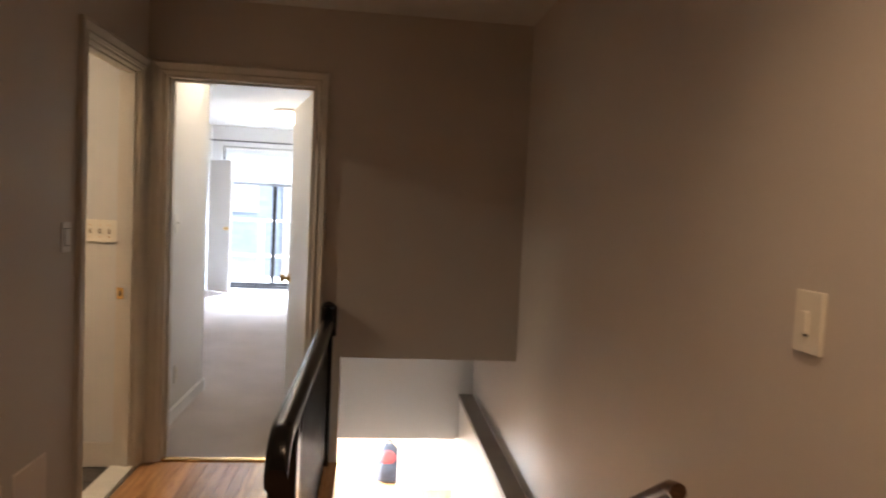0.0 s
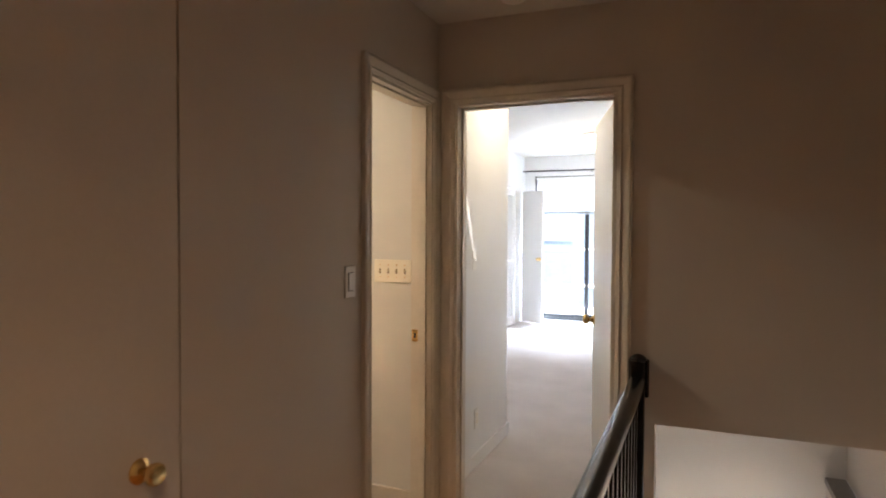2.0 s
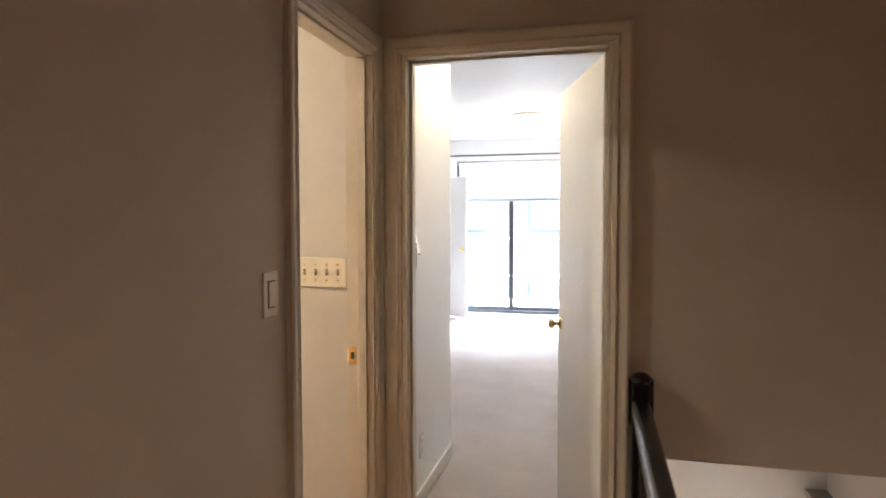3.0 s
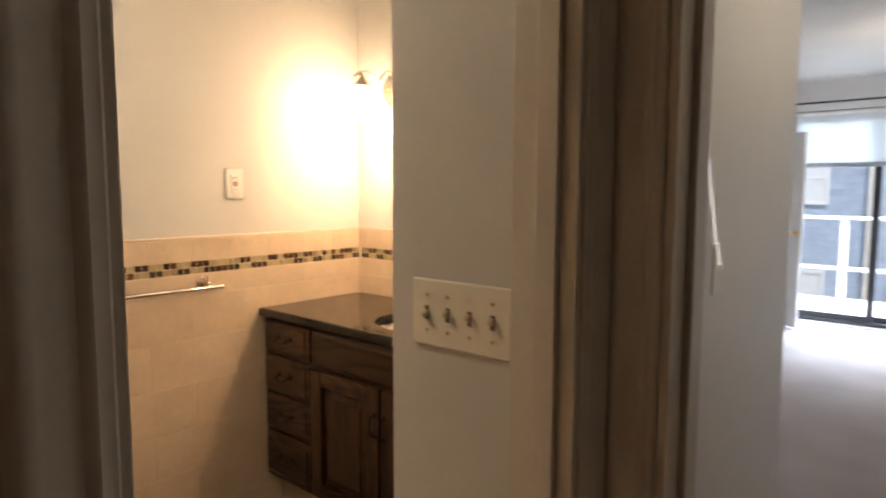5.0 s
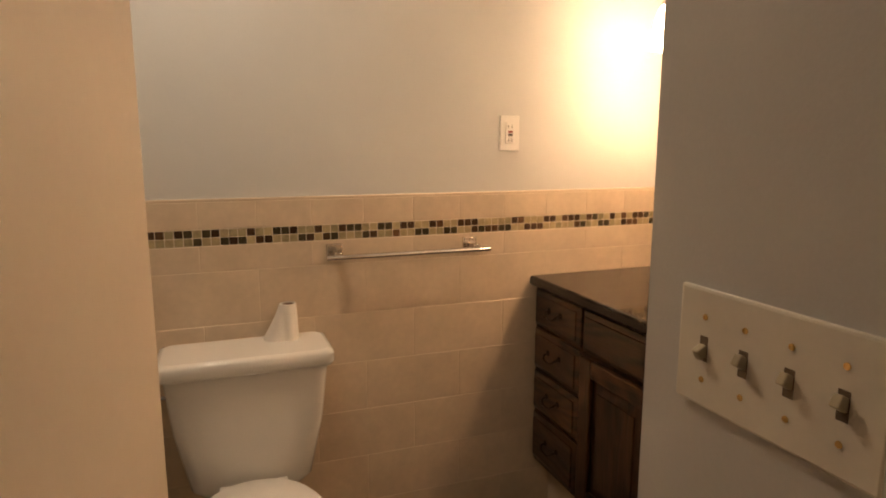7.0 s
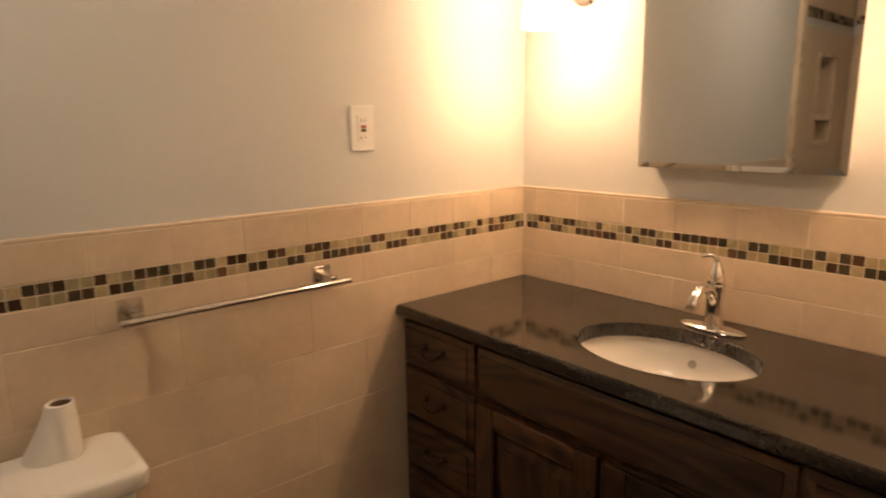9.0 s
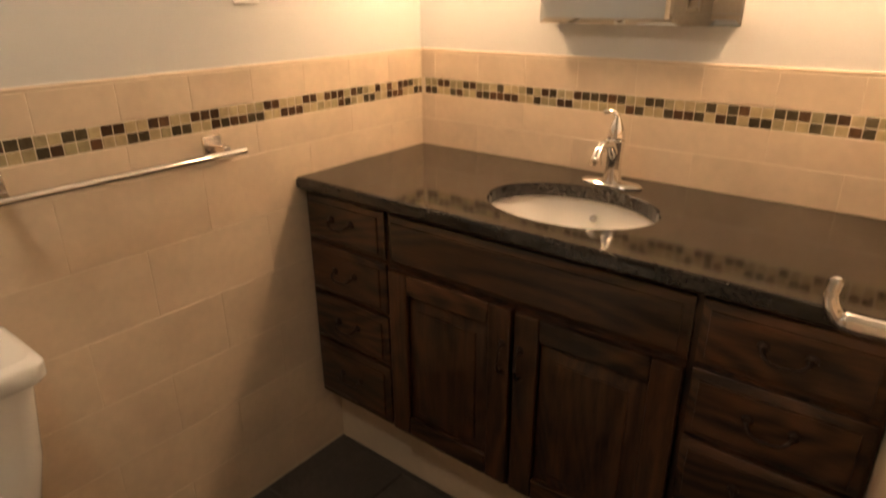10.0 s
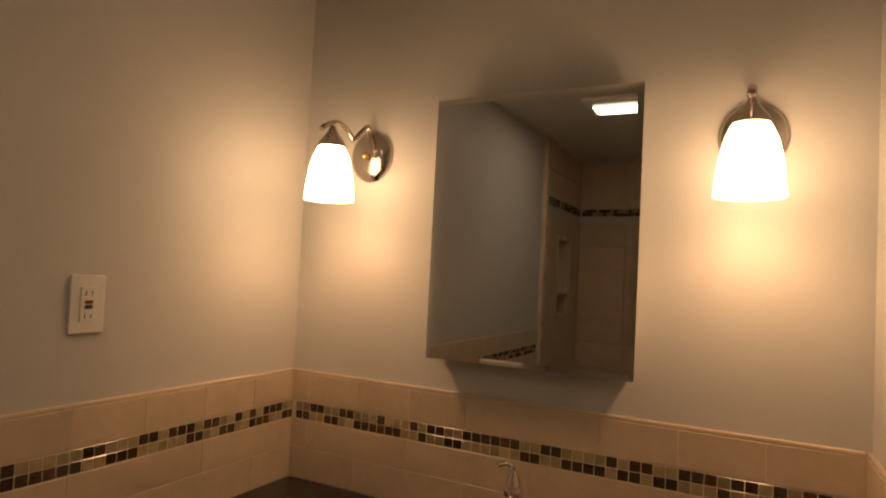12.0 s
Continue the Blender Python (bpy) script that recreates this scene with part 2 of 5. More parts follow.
DARK_SLOT = material("dark_slot", (0.05, 0.045, 0.04), 0.6, vary=0.1, bump=0)
BROWN_SLOT = material("brown_slot", (0.17, 0.12, 0.075), 0.6, vary=0.1, bump=0)
RED_BUTTON = material("red_button", (0.30, 0.03, 0.02), 0.4, vary=0.1, bump=0)
PAPER = material("tissue_paper", (0.80, 0.77, 0.72), 0.95, scale=30, vary=0.03, fine=300, bump=0.3)
CARD = material("brown_card", (0.20, 0.12, 0.07), 0.9, vary=0.1, bump=0.1)
MIRROR = material("mirror_silver", (0.80, 0.81, 0.80), 0.015, 1.0, vary=0.005, bump=0, rough_vary=0.005)
CABINET = wood("dark_stained_oak", (0.006, 0.0028, 0.0015), (0.072, 0.030, 0.0125), 2, 14, 0.32, 0.16, 0.28, coat=0.2, figure=0.06)
CABINET_ACROSS = wood("dark_stained_oak_across", (0.006, 0.0028, 0.0015), (0.088, 0.038, 0.0165), 0, 14, 0.32, 0.16, 0.28, coat=0.2, figure=0.12)
OAK_FLOOR = wood("oak_floor", (0.30, 0.13, 0.045), (0.56, 0.30, 0.13), 1, 18, 0.28, 0.05, 0.25, coat=0.4)
OAK_LOWER = wood("oak_floor_below", (0.34, 0.17, 0.07), (0.60, 0.36, 0.17), 1, 8, 0.3, 0.05, 0.1, coat=0.3)
HANDRAIL_WOOD = wood("dark_handrail_wood", (0.05, 0.022, 0.010), (0.14, 0.065, 0.03), 1, 20, 0.3, 0.05, 0.1, coat=0.3)
CREAM = material("cream_toe_kick", (0.60, 0.50, 0.37), 0.5, scale=8, vary=0.06, fine=60, bump=0.03)
WINDOW_DARK = material("dark_bronze_aluminium", (0.035, 0.035, 0.04), 0.45, 0.3, vary=0.1, bump=0)
PANE = glass("window_glass")
BLIND = bpy.data.materials.new("white_blind_cloth")
BLIND.use_nodes = True
_n, _l = BLIND.node_tree.nodes, BLIND.node_tree.links
_thin, _mix = _n.new("ShaderNodeBsdfTranslucent"), _n.new("ShaderNodeMixShader")
_thin.inputs["Color"].default_value = (0.80, 0.84, 0.86, 1)
_n["Principled BSDF"].inputs["Base Color"].default_value = (0.80, 0.82, 0.83, 1)
_n["Principled BSDF"].inputs["Roughness"].default_value = 0.9
_mix.inputs[0].default_value = 0.22
_l.new(_n["Principled BSDF"].outputs[0], _mix.inputs[1])
_l.new(_thin.outputs[0], _mix.inputs[2])
_l.new(_mix.outputs[0], _n["Material Output"].inputs[0])
BLIND_BAR = material("grey_blind_bar", (0.30, 0.32, 0.34), 0.5, vary=0.05, bump=0)
SIDING = material("blue_grey_siding", (0.40, 0.48, 0.60), 0.7, scale=3, vary=0.10, fine=50, bump=0.05)
DECK = material("pale_deck", (0.66, 0.63, 0.58), 0.8, scale=5, vary=0.10, fine=80, bump=0.1)
GROUND = material("ground", (0.20, 0.20, 0.15), 0.95, scale=0.6, vary=0.25, fine=8, bump=0.3)
ROOFING = material("roof_shingle", (0.10, 0.10, 0.11), 0.9, scale=4, vary=0.2, fine=30, bump=0.3)
OPAL = glowing("lit_opal_glass", (1.0, 0.68, 0.40), 58.0)
DOME_GLASS = glowing("lit_dome_glass", (1.0, 0.86, 0.66), 9.0)
FAN_LENS = glowing("lit_fan_lens", (1.0, 0.90, 0.74), 6.0)
BAG_BLUE = material("dark_blue_nylon", (0.025, 0.035, 0.055), 0.7, scale=12, vary=0.25, fine=200, bump=0.3)
BAG_RED = material("red_nylon", (0.22, 0.03, 0.035), 0.7, scale=12, vary=0.2, fine=200, bump=0.3)
GLASS_TILES = [
    material("dark_brown_glass", (0.055, 0.030, 0.016), 0.2, scale=40, vary=0.25, fine=90, bump=0.01, island=0.25),
    material("smoke_glass", (0.060, 0.048, 0.026), 0.2, scale=40, vary=0.25, fine=90, bump=0.01, island=0.25),
    material("amber_glass", (0.085, 0.045, 0.022), 0.2, scale=40, vary=0.25, fine=90, bump=0.01, island=0.25),
    material("sand_glass", (0.42, 0.34, 0.20), 0.14, scale=40, vary=0.15, fine=90, bump=0.01, island=0.10),
    material("olive_glass", (0.31, 0.265, 0.155), 0.14, scale=40, vary=0.20, fine=90, bump=0.01, island=0.12),
]

# ------------------------------------------------------------------ mesh tools


def box(bm, x0, x1, y0, y1, z0, z1, bevel=0.0, seg=2):
    made = bmesh.ops.create_cube(bm, size=1.0)["verts"]
    bmesh.ops.transform(bm, verts=made, matrix=Matrix.LocRotScale(((x0 + x1) / 2, (y0 + y1) / 2, (z0 + z1) / 2), None, (x1 - x0, y1 - y0, z1 - z0)))
    if bevel:
        edges = list({e for v in made for e in v.link_edges})
        bmesh.ops.bevel(bm, geom=edges, offset=bevel, segments=seg, affect="EDGES", profile=0.5, clamp_overlap=True)
    return bm


def boxes(*rows, bevel=0.0):
    bm = bmesh.new()
    for r in rows:
        box(bm, *r, bevel=bevel)
    return bm


def loft(bm, rings, cap=True, closed=True):
    """Skin of rings of points, all of one length."""
    made = [[bm.verts.new(p) for p in ring] for ring in rings]
    k = len(made[0])
    for a, b in zip(made, made[1:]):
        for i in range(k if closed else k - 1):
            j = (i + 1) % k
            bm.faces.new((a[i], a[j], b[j], b[i]))
    if cap:
        bm.faces.new(made[0][::-1])
        bm.faces.new(made[-1])
    return bm


def lathe(bm, profile, centre=(0, 0, 0), segs=24, m=None, cap=False):
    """Turns (radius, height) pairs about an upright axis."""
    m = m or Matrix.Translation(centre)
    rings = []
    for r, h in profile:
        rings.append([m @ Vector((max(r, 1e-4) * math.cos(2 * math.pi * i / segs), max(r, 1e-4) * math.sin(2 * math.pi * i / segs), h)) for i in range(segs)])
    return loft(bm, rings, cap)


def tube(bm, points, radius, segs=10, flat=1.0):
    """A round bar along points; flat squeezes it upright."""
    points = [Vector(p) for p in points]
    radii = radius if isinstance(radius, (list, tuple)) else [radius] * len(points)
    rings = []
    for i, p in enumerate(points):
        d = (points[min(i + 1, len(points) - 1)] - points[max(i - 1, 0)]).normalized()
        side = d.cross(Vector((0, 0, 1)))
        if side.length < 1e-3:
            side = Vector((1, 0, 0))
        side.normalize()
        up = side.cross(d)
        rings.append([p + radii[i] * (side * math.cos(2 * math.pi * k / segs) + up * flat * math.sin(2 * math.pi * k / segs)) for k in range(segs)])
    return loft(bm, rings)


def oval(cx, cy, rx, ry, z, k=32, power=2.0):
    ring = []
    for i in range(k):
        a = 2 * math.pi * i / k
        c, s = math.cos(a), math.sin(a)
        ring.append((cx + rx * math.copysign(abs(c) ** (2 / power), c), cy + ry * math.copysign(abs(s) ** (2 / power), s), z))
    return ring


def curve_points(points, n=8):
    """A smooth line through points."""
    p = [Vector(q) for q in points]
    p = [p[0] * 2 - p[1]] + p + [p[-1] * 2 - p[-2]]
    out = []
    for i in range(1, len(p) - 2):
        for k in range(n):
            t = k / n
            a, b, c, d = p[i - 1:i + 3]
            out.append(0.5 * ((2 * b) + (c - a) * t + (2 * a - 5 * b + 4 * c - d) * t * t + (3 * b - a - 3 * c + d) * t ** 3))
    return out + [p[-2]]


def smooth(bm, angle=40):
    bm.normal_update()
    for f in bm.faces:
        near = [g.calc_area() for e in f.edges for g in e.link_faces if g is not f]
        turns = any(radians(0.5) < e.calc_face_angle(0) < radians(angle) for e in f.edges)
        f.smooth = turns and not (near and f.calc_area() > 3 * max(near) and all(e.calc_face_angle(0) > radians(8) for e in f.edges))
    for e in bm.edges:
        if len(e.link_faces) == 2 and e.calc_face_angle(0) > radians(angle):
            e.smooth = False
    return bm


def mesh_of(name, bm, mat):
    bmesh.ops.recalc_face_normals(bm, faces=bm.faces)
    smooth(bm)
    data = bpy.data.meshes.new(name)
    bm.to_mesh(data)
    bm.free()
    data.materials.append(mat)
    return data


def world_of(ob):
    m = ob.matrix_basis.copy()
    return world_of(ob.parent) @ ob.matrix_parent_inverse @ m if ob.parent else m


def part(name, bm, mat, parent=None, label=""):
    """One mesh, in the world's metres, under a thing or a part."""
    ob = new(name, mesh_of(name, bm, mat))
    if parent:
        ob.parent = parent
        ob.matrix_parent_inverse = world_of(parent).inverted()
    return tagged(ob, label)


def thing(name, base, label, category, group=""):
    ob = new(name)
    ob.empty_display_size = 0.1
    ob.matrix_basis = pose(*base)
    return tagged(ob, label, category, group)


def structure(name, bm, mat, label, category):
    return tagged(part(name, bm, mat), label, category, "", "structure")


PIECES = {}


def piece(name, size, at, mat, parent, bevel=0.0015):
    """A small block on a mesh shared by all of its size and finish."""
    key = (name, tuple(round(s, 4) for s in size), mat.name)
    if key not in PIECES:
        sx, sy, sz = size
        bm = boxes((-sx / 2, sx / 2, -sy / 2, sy / 2, -sz / 2, sz / 2))
        if bevel:
            bmesh.ops.bevel(bm, geom=bm.edges[:], offset=bevel, segments=1, affect="EDGES")
        data = bpy.data.meshes.new(name)
        bm.to_mesh(data)
        bm.free()
        data.materials.append(mat)
        PIECES[key] = data
    ob = new(name, PIECES[key])
    ob.location = at
    ob.parent = parent
    return ob

# ------------------------------------------------------------------ structure: hall, stairs, bedroom, bathroom
HALL_H, BED_H = 2.435, 2.60
wall_hall_west = structure("wall_hall_west", boxes(
    (-0.12, 0, -6.0, -2.28, 0, HALL_H), (-0.12, 0, -2.28, -1.65, 2.045, HALL_H), (-0.12, 0, -1.65, -0.693, 0, HALL_H),
    (-0.12, 0, -0.693, -0.067, 2.045, HALL_H), (-0.12, 0, -0.067, 0.0, 0, HALL_H)), HALL_PAINT, "greige painted hallway wall with two door openings", "wall")
structure("wall_closet_back", boxes((-0.165, -0.125, -2.33, -1.61, 0, HALL_H)), HALL_PAINT, "plain wall closing the closet behind its door", "wall")
wall_hall_north = structure("wall_hall_north", boxes(
    (0.0, 0.085, 0.0, 0.12, 0, HALL_H), (0.085, 0.86, 0.0, 0.12, 2.045, HALL_H), (0.86, 1.03, 0.0, 0.12, -0.30, HALL_H),
    (1.03, 2.005, 0.0, 0.12, 0.585, HALL_H)), HALL_PAINT, "greige painted end wall dropping over the stairs", "wall")
structure("wall_hall_east", boxes((2.005, 2.125, -6.0, 1.52, -0.01, HALL_H)), HALL_PAINT, "long greige painted wall beside the stairs", "wall")
structure("wall_hall_south", boxes((-0.12, 2.125, -6.12, -6.0, -0.3, HALL_H)), HALL_PAINT, "plain painted wall closing the hallway", "wall")
structure("ceiling_hall", boxes((-0.12, 2.125, -6.12, 0.12, HALL_H, HALL_H + 0.12)), CEILING_PAINT, "off-white hallway ceiling", "ceiling")
structure("wall_stair_east", boxes((1.905, 2.125, -2.6, 1.52, -2.75, -0.05)), STAIR_PAINT, "white painted lower wall beside the stairs", "wall")
structure("trim_ledge", boxes((1.895, 2.005, -2.6, 1.37, -0.05, -0.012), bevel=0.006), LEDGE_GREY, "grey painted ledge capping the lower stair wall", "trim")
structure("wall_stair_west", boxes((0.91, 1.03, -2.1, 0.12, -2.75, -0.30), (0.89, 0.95, 0.12, 1.60, -2.75, BED_H)), STAIR_PAINT, "white painted wall beside the stairs", "wall")
structure("wall_stair_bulkhead", boxes((0.95, 2.005, 1.37, 1.49, -0.375, 0.70)), STAIR_PAINT, "white painted bulkhead above the foot of the stairs", "wall")
structure("ceiling_stair", boxes((0.95, 2.005, 0.12, 1.49, 0.70, 0.82)), CEILING_PAINT, "white ceiling over the stairs", "ceiling")
floor_hall = structure("floor_hall", boxes((-0.12, 1.03, -6.0, 0.03, -0.30, -0.012), (1.03, 2.005, -6.0, -2.12, -0.30, -0.012)), LEDGE_GREY, "subfloor of the hallway landing", "floor")
structure("floor_bedroom", boxes((-0.38, 0.89, 0.03, 1.27, -0.25, 0.0), (-1.6, 0.89, 1.27, 1.60, -0.25, 0.0), (-1.6, 2.2, 1.60, 6.95, -0.25, 0.0)), CARPET, "pale pinkish beige bedroom carpet", "floor")
structure("wall_bedroom_west", boxes((-0.345, -0.04, 0.12, 1.33, 0, BED_H), (-1.60, -0.345, 1.26, 1.33, 0, BED_H), (-1.60, -1.42, 1.33, 5.29, 0, BED_H),
    (-1.60, -1.42, 5.29, 6.30, 2.06, BED_H), (-1.60, -1.42, 6.30, 6.95, 0, BED_H)), WHITE_PAINT, "white painted bedroom wall with closet openings", "wall")
structure("wall_closet_bedroom", boxes((-2.1, -2.0, 3.1, 6.95, 0, BED_H), (-2.0, -1.60, 3.1, 3.2, 0, BED_H)), WHITE_PAINT, "white wall inside the bedroom closet", "wall")
structure("wall_bedroom_east", boxes((2.08, 2.2, 1.60, 6.95, 0, BED_H), (0.89, 2.2, 1.60, 1.72, 0, BED_H)), WHITE_PAINT, "white painted bedroom wall", "wall")
structure("wall_bedroom_north", boxes((-2.1, -1.245, 6.85, 7.0, -0.25, BED_H), (-1.245, 0.535, 6.85, 7.0, 2.29, BED_H), (0.535, 2.2, 6.85, 7.0, -0.25, BED_H),
    (-1.245, 0.535, 6.85, 7.0, -0.25, 0.03)), WHITE_PAINT, "white painted bedroom wall round the patio door", "wall")
structure("ceiling_bedroom", boxes((-2.1, 2.2, 0.12, 7.0, BED_H, BED_H + 0.12)), CEILING_PAINT, "white bedroom ceiling", "ceiling")
structure("ceiling_closet_hall", boxes((-0.12, 0.12, 0.0, 0.12, HALL_H, BED_H)), CEILING_PAINT, "strip of ceiling between hallway and bedroom", "ceiling")

# the floor below
structure("floor_lower", boxes((-1.2, 4.2, -2.2, 8.6, -2.95, -2.75)), OAK_LOWER, "sunlit wooden floor of the storey below", "floor")
structure("wall_lower", boxes((-1.2, 4.2, 8.5, 8.62, -2.75, -0.3), (4.1, 4.2, 1.6, 8.5, -2.75, -0.3), (-1.2, -1.08, 1.6, 5.0, -2.75, -0.3), (-1.2, -1.08, 7.0, 8.5, -2.75, -0.3),
    (-1.2, -1.08, 5.0, 7.0, -2.75, -2.4), (-1.2, -1.08, 5.0, 7.0, -0.45, -0.3), (2.125, 4.2, 1.6, 1.72, -2.75, -0.3), (-1.2, 0.89, 1.6, 1.72, -2.75, -0.3)), WHITE_PAINT, "white walls of the bright storey below", "wall")
structure("wall_partition_lower", boxes((1.68, 2.9, 5.65, 5.77, -2.75, -0.3)), WHITE_PAINT, "white partition on the storey below", "wall")
structure("ceiling_lower", boxes((-1.2, 0.89, 1.6, 8.6, -0.30, -0.25), (0.89, 4.2, 1.60, 8.6, -0.375, -0.25), (0.95, 2.005, 1.49, 1.60, -0.375, -0.25)), CEILING_PAINT, "white ceiling of the storey below", "ceiling")

# bathroom shell
BX, BY, BR = -1.86, 1.11, -0.435
SHIFT = Vector((0.025, 0.022, 0))  # from the bathroom's own corner to the hallway's
CHX = BR + SHIFT.x
wall_bath_west = structure("wall_bath_west", boxes((BX - 0.12, BX, -2.2, -1.81, -0.1, HALL_H), (BX - 0.12, BX, -1.55, BY + 0.12, -0.1, HALL_H), (BX - 0.12, BX - 0.09, -1.81, -1.55, -0.1, HALL_H), (BX - 0.09, BX, -1.81, -1.55, -0.1, 1.33), (BX - 0.09, BX, -1.81, -1.55, 1.46, 1.49), (BX - 0.09, BX, -1.81, -1.55, 1.83, HALL_H)), BATH_PAINT, "pale grey painted bathroom wall above beige tile", "wall")
wall_bath_north = structure("wall_bath_north", boxes((BX, BR, BY, BY + 0.10, -0.1, HALL_H)), BATH_PAINT, "pale grey painted wall behind the vanity", "wall")
wall_bath_chase = structure("wall_bath_chase", boxes((CHX, CHX + 0.022, -0.060, BY + 0.14, -0.1, HALL_H)), BATH_PAINT, "pale painted wall above beige tile beside the vanity", "wall")
structure("wall_bath_return", boxes((-0.374, -0.105, -0.068, 0.0, -0.1, HALL_H), (-0.374, 0.0, 0.0, 0.10, -0.1, HALL_H)), BATH_PAINT, "pale painted wall end beside the bathroom door", "wall")
wall_bath_south = structure("wall_bath_south", boxes((BX, -0.12, -2.2, -2.08, -0.1, HALL_H), (-0.17, -0.12, -2.08, -0.78, -0.1, HALL_H)), BATH_PAINT, "bathroom walls behind the shower", "wall")
structure("ceiling_bath", boxes((BX - 0.12, -0.12, -2.2, BY + 0.12, HALL_H, HALL_H + 0.12)), CEILING_PAINT, "off-white bathroom ceiling", "ceiling")
floor_bath = structure("floor_bath", boxes((BX, -0.12, -2.08, BY, -0.15, -0.006)), SLATE_GROUT, "dark slate-look tiled bathroom floor", "floor")
structure("threshold_bath", boxes((-0.12, -0.0, -0.693, -0.067, -0.05, 0.012), bevel=0.005), material("pale_marble", (0.70, 0.66, 0.58), 0.3, scale=9, vary=0.1, fine=50, bump=0.01), "pale marble threshold under the bathroom door", "threshold")
structure("threshold_bedroom", boxes((0.085, 0.86, 0.005, 0.045, -0.02, 0.009), bevel=0.004), BRASS, "brass strip between wood floor and carpet", "threshold")


PROFILE = ((0.0, 0.0), (0.0, 0.007), (0.003, 0.0105), (0.010, 0.011), (0.014, 0.0145), (0.019, 0.0145), (0.023, 0.0115), (0.036, 0.0135), (0.047, 0.0175), (0.053, 0.0205), (0.061, 0.0205), (0.066, 0.0165), (0.066, 0.0))


def casing(name, axis, plane, out, a0, a1, top, mat, label):
    """Mitred moulded casing round a door on one wall face: a head and two legs."""
    def at(a, d, z):
        return (plane + out * d, a, z) if axis == "x" else (a, plane + out * d, z)
    head = loft(bmesh.new(), [[at(a0 - w, d, top + w) for w, d in PROFILE], [at(a1 + w, d, top + w) for w, d in PROFILE]])
    ob = structure(name, head, mat, label, "trim")
    for edge, side in ((a0, -1), (a1, 1)):
        part("casing_leg", loft(bmesh.new(), [[at(edge + side * w, d, 0.0) for w, d in PROFILE], [at(edge + side * w, d, top + w) for w, d in PROFILE]]), mat, ob)
    return ob


def jamb(name, axis, p0, p1, a0, a1, top, mat, stop, label):
    """Lining of a door opening, with its stop."""
    t = 0.018
    def row(q0, q1, lo, hi, z0, z1):
        return (q0, q1, lo, hi, z0, z1) if axis == "x" else (lo, hi, q0, q1, z0, z1)
    ob = structure(name, boxes(row(p0, p1, a0, a0 + t, 0, top), row(p0, p1, a1 - t, a1, 0, top), row(p0, p1, a0 + t, a1 - t, top - t, top), bevel=0.002), mat, label, "trim")
    s0, s1 = stop
    part("door_stop", boxes(row(s0, s1, a0 + t, a0 + t + 0.011, 0, top - t), row(s0, s1, a1 - t - 0.011, a1 - t, 0, top - t), row(s0, s1, a0 + t + 0.011, a1 - t - 0.011, top - t - 0.011, top - t), bevel=0.002), mat, ob)
    return ob


casing("trim_bath_casing", "x", 0.0, 1, -0.685, -0.075, 2.04, TRIM_PAINT, "moulded painted casing round the bathroom door")
casing("trim_bedroom_casing", "y", 0.0, -1, 0.087, 0.858, 2.04, TRIM_PAINT, "moulded painted casing round the bedroom door")
bath_jamb = jamb("trim_bath_jamb", "x", -0.107, 0.002, -0.693, -0.067, 2.045, TRIM_PAINT, (-0.060, -0.025), "painted lining of the bathroom door opening")
jamb("trim_bedroom_jamb", "y", -0.002, 0.125, 0.085, 0.86, 2.045, TRIM_PAINT, (0.045, 0.080), "painted lining of the bedroom door opening")
strike = part("strike_plate", boxes((-0.100, -0.070, -0.0870, -0.0845, 0.880, 0.938)), BRASS, bath_jamb, "worn brass strike plate")
part("strike_hole", boxes((-0.091, -0.078, -0.0878, -0.0862, 0.896, 0.922)), DARK_SLOT, strike)
structure("baseboard_bedroom", boxes((-0.04, -0.026, 0.125, 1.345, 0, 0.085), (-0.43, -0.04, 1.33, 1.344, 0, 0.085), (0.6, 2.08, 6.836, 6.85, 0, 0.085), bevel=0.004), WHITE_TRIM, "white bedroom baseboard", "baseboard")
structure("baseboard_bath", boxes((-0.374, -0.108, -0.080, -0.068, 0.0, 0.13), bevel=0.004), TRIM_PAINT, "painted baseboard under the switch wall", "baseboard")
structure("baseboard_hall", boxes((0.0, 0.012, -1.675, -0.78, 0, 0.10), (1.03, 1.036, -2.1, -0.002, -0.30, -0.012), bevel=0.003), TRIM_PAINT, "painted hallway baseboard and stair fascia", "baseboard")


# ------------------------------------------------------------------ hallway things
def knob_bm(at, direction, r=0.027):
    """Round door knob with its rose, pointing along direction."""
    bm = bmesh.new()
    turn = Vector(direction).to_track_quat("Z", "Y").to_matrix().to_4x4()
    lathe(bm, [(0.031, 0), (0.031, 0.004), (0.024, 0.010), (0.011, 0.016), (0.011, 0.030), (r * 0.8, 0.036), (r, 0.046), (r, 0.054), (r * 0.8, 0.062), (0.006, 0.065)], segs=24, m=Matrix.Translation(at) @ turn, cap=True)
    return bm


def hinge_bm(x0, x1, y0, y1, z):
    return boxes((x0, x1, y0, y1, z - 0.045, z + 0.045), bevel=0.002)


door = thing("closet_door", (-0.02, -1.965, 0), "closed flush closet door painted like the greige hallway wall", "door")
part("leaf", boxes((-0.040, -0.003, -2.2775, -1.6525, 0.012, 2.0425), bevel=0.003), DOOR_PAINT, door)
part("knob", knob_bm((-0.003, -1.775, 0.855), (1, 0, 0)), BRASS, door, "polished brass knob")
for z in (0.25, 1.05, 1.84):
    part("hinge", hinge_bm(-0.006, 0.004, -2.284, -2.272, z), BRONZE, door)

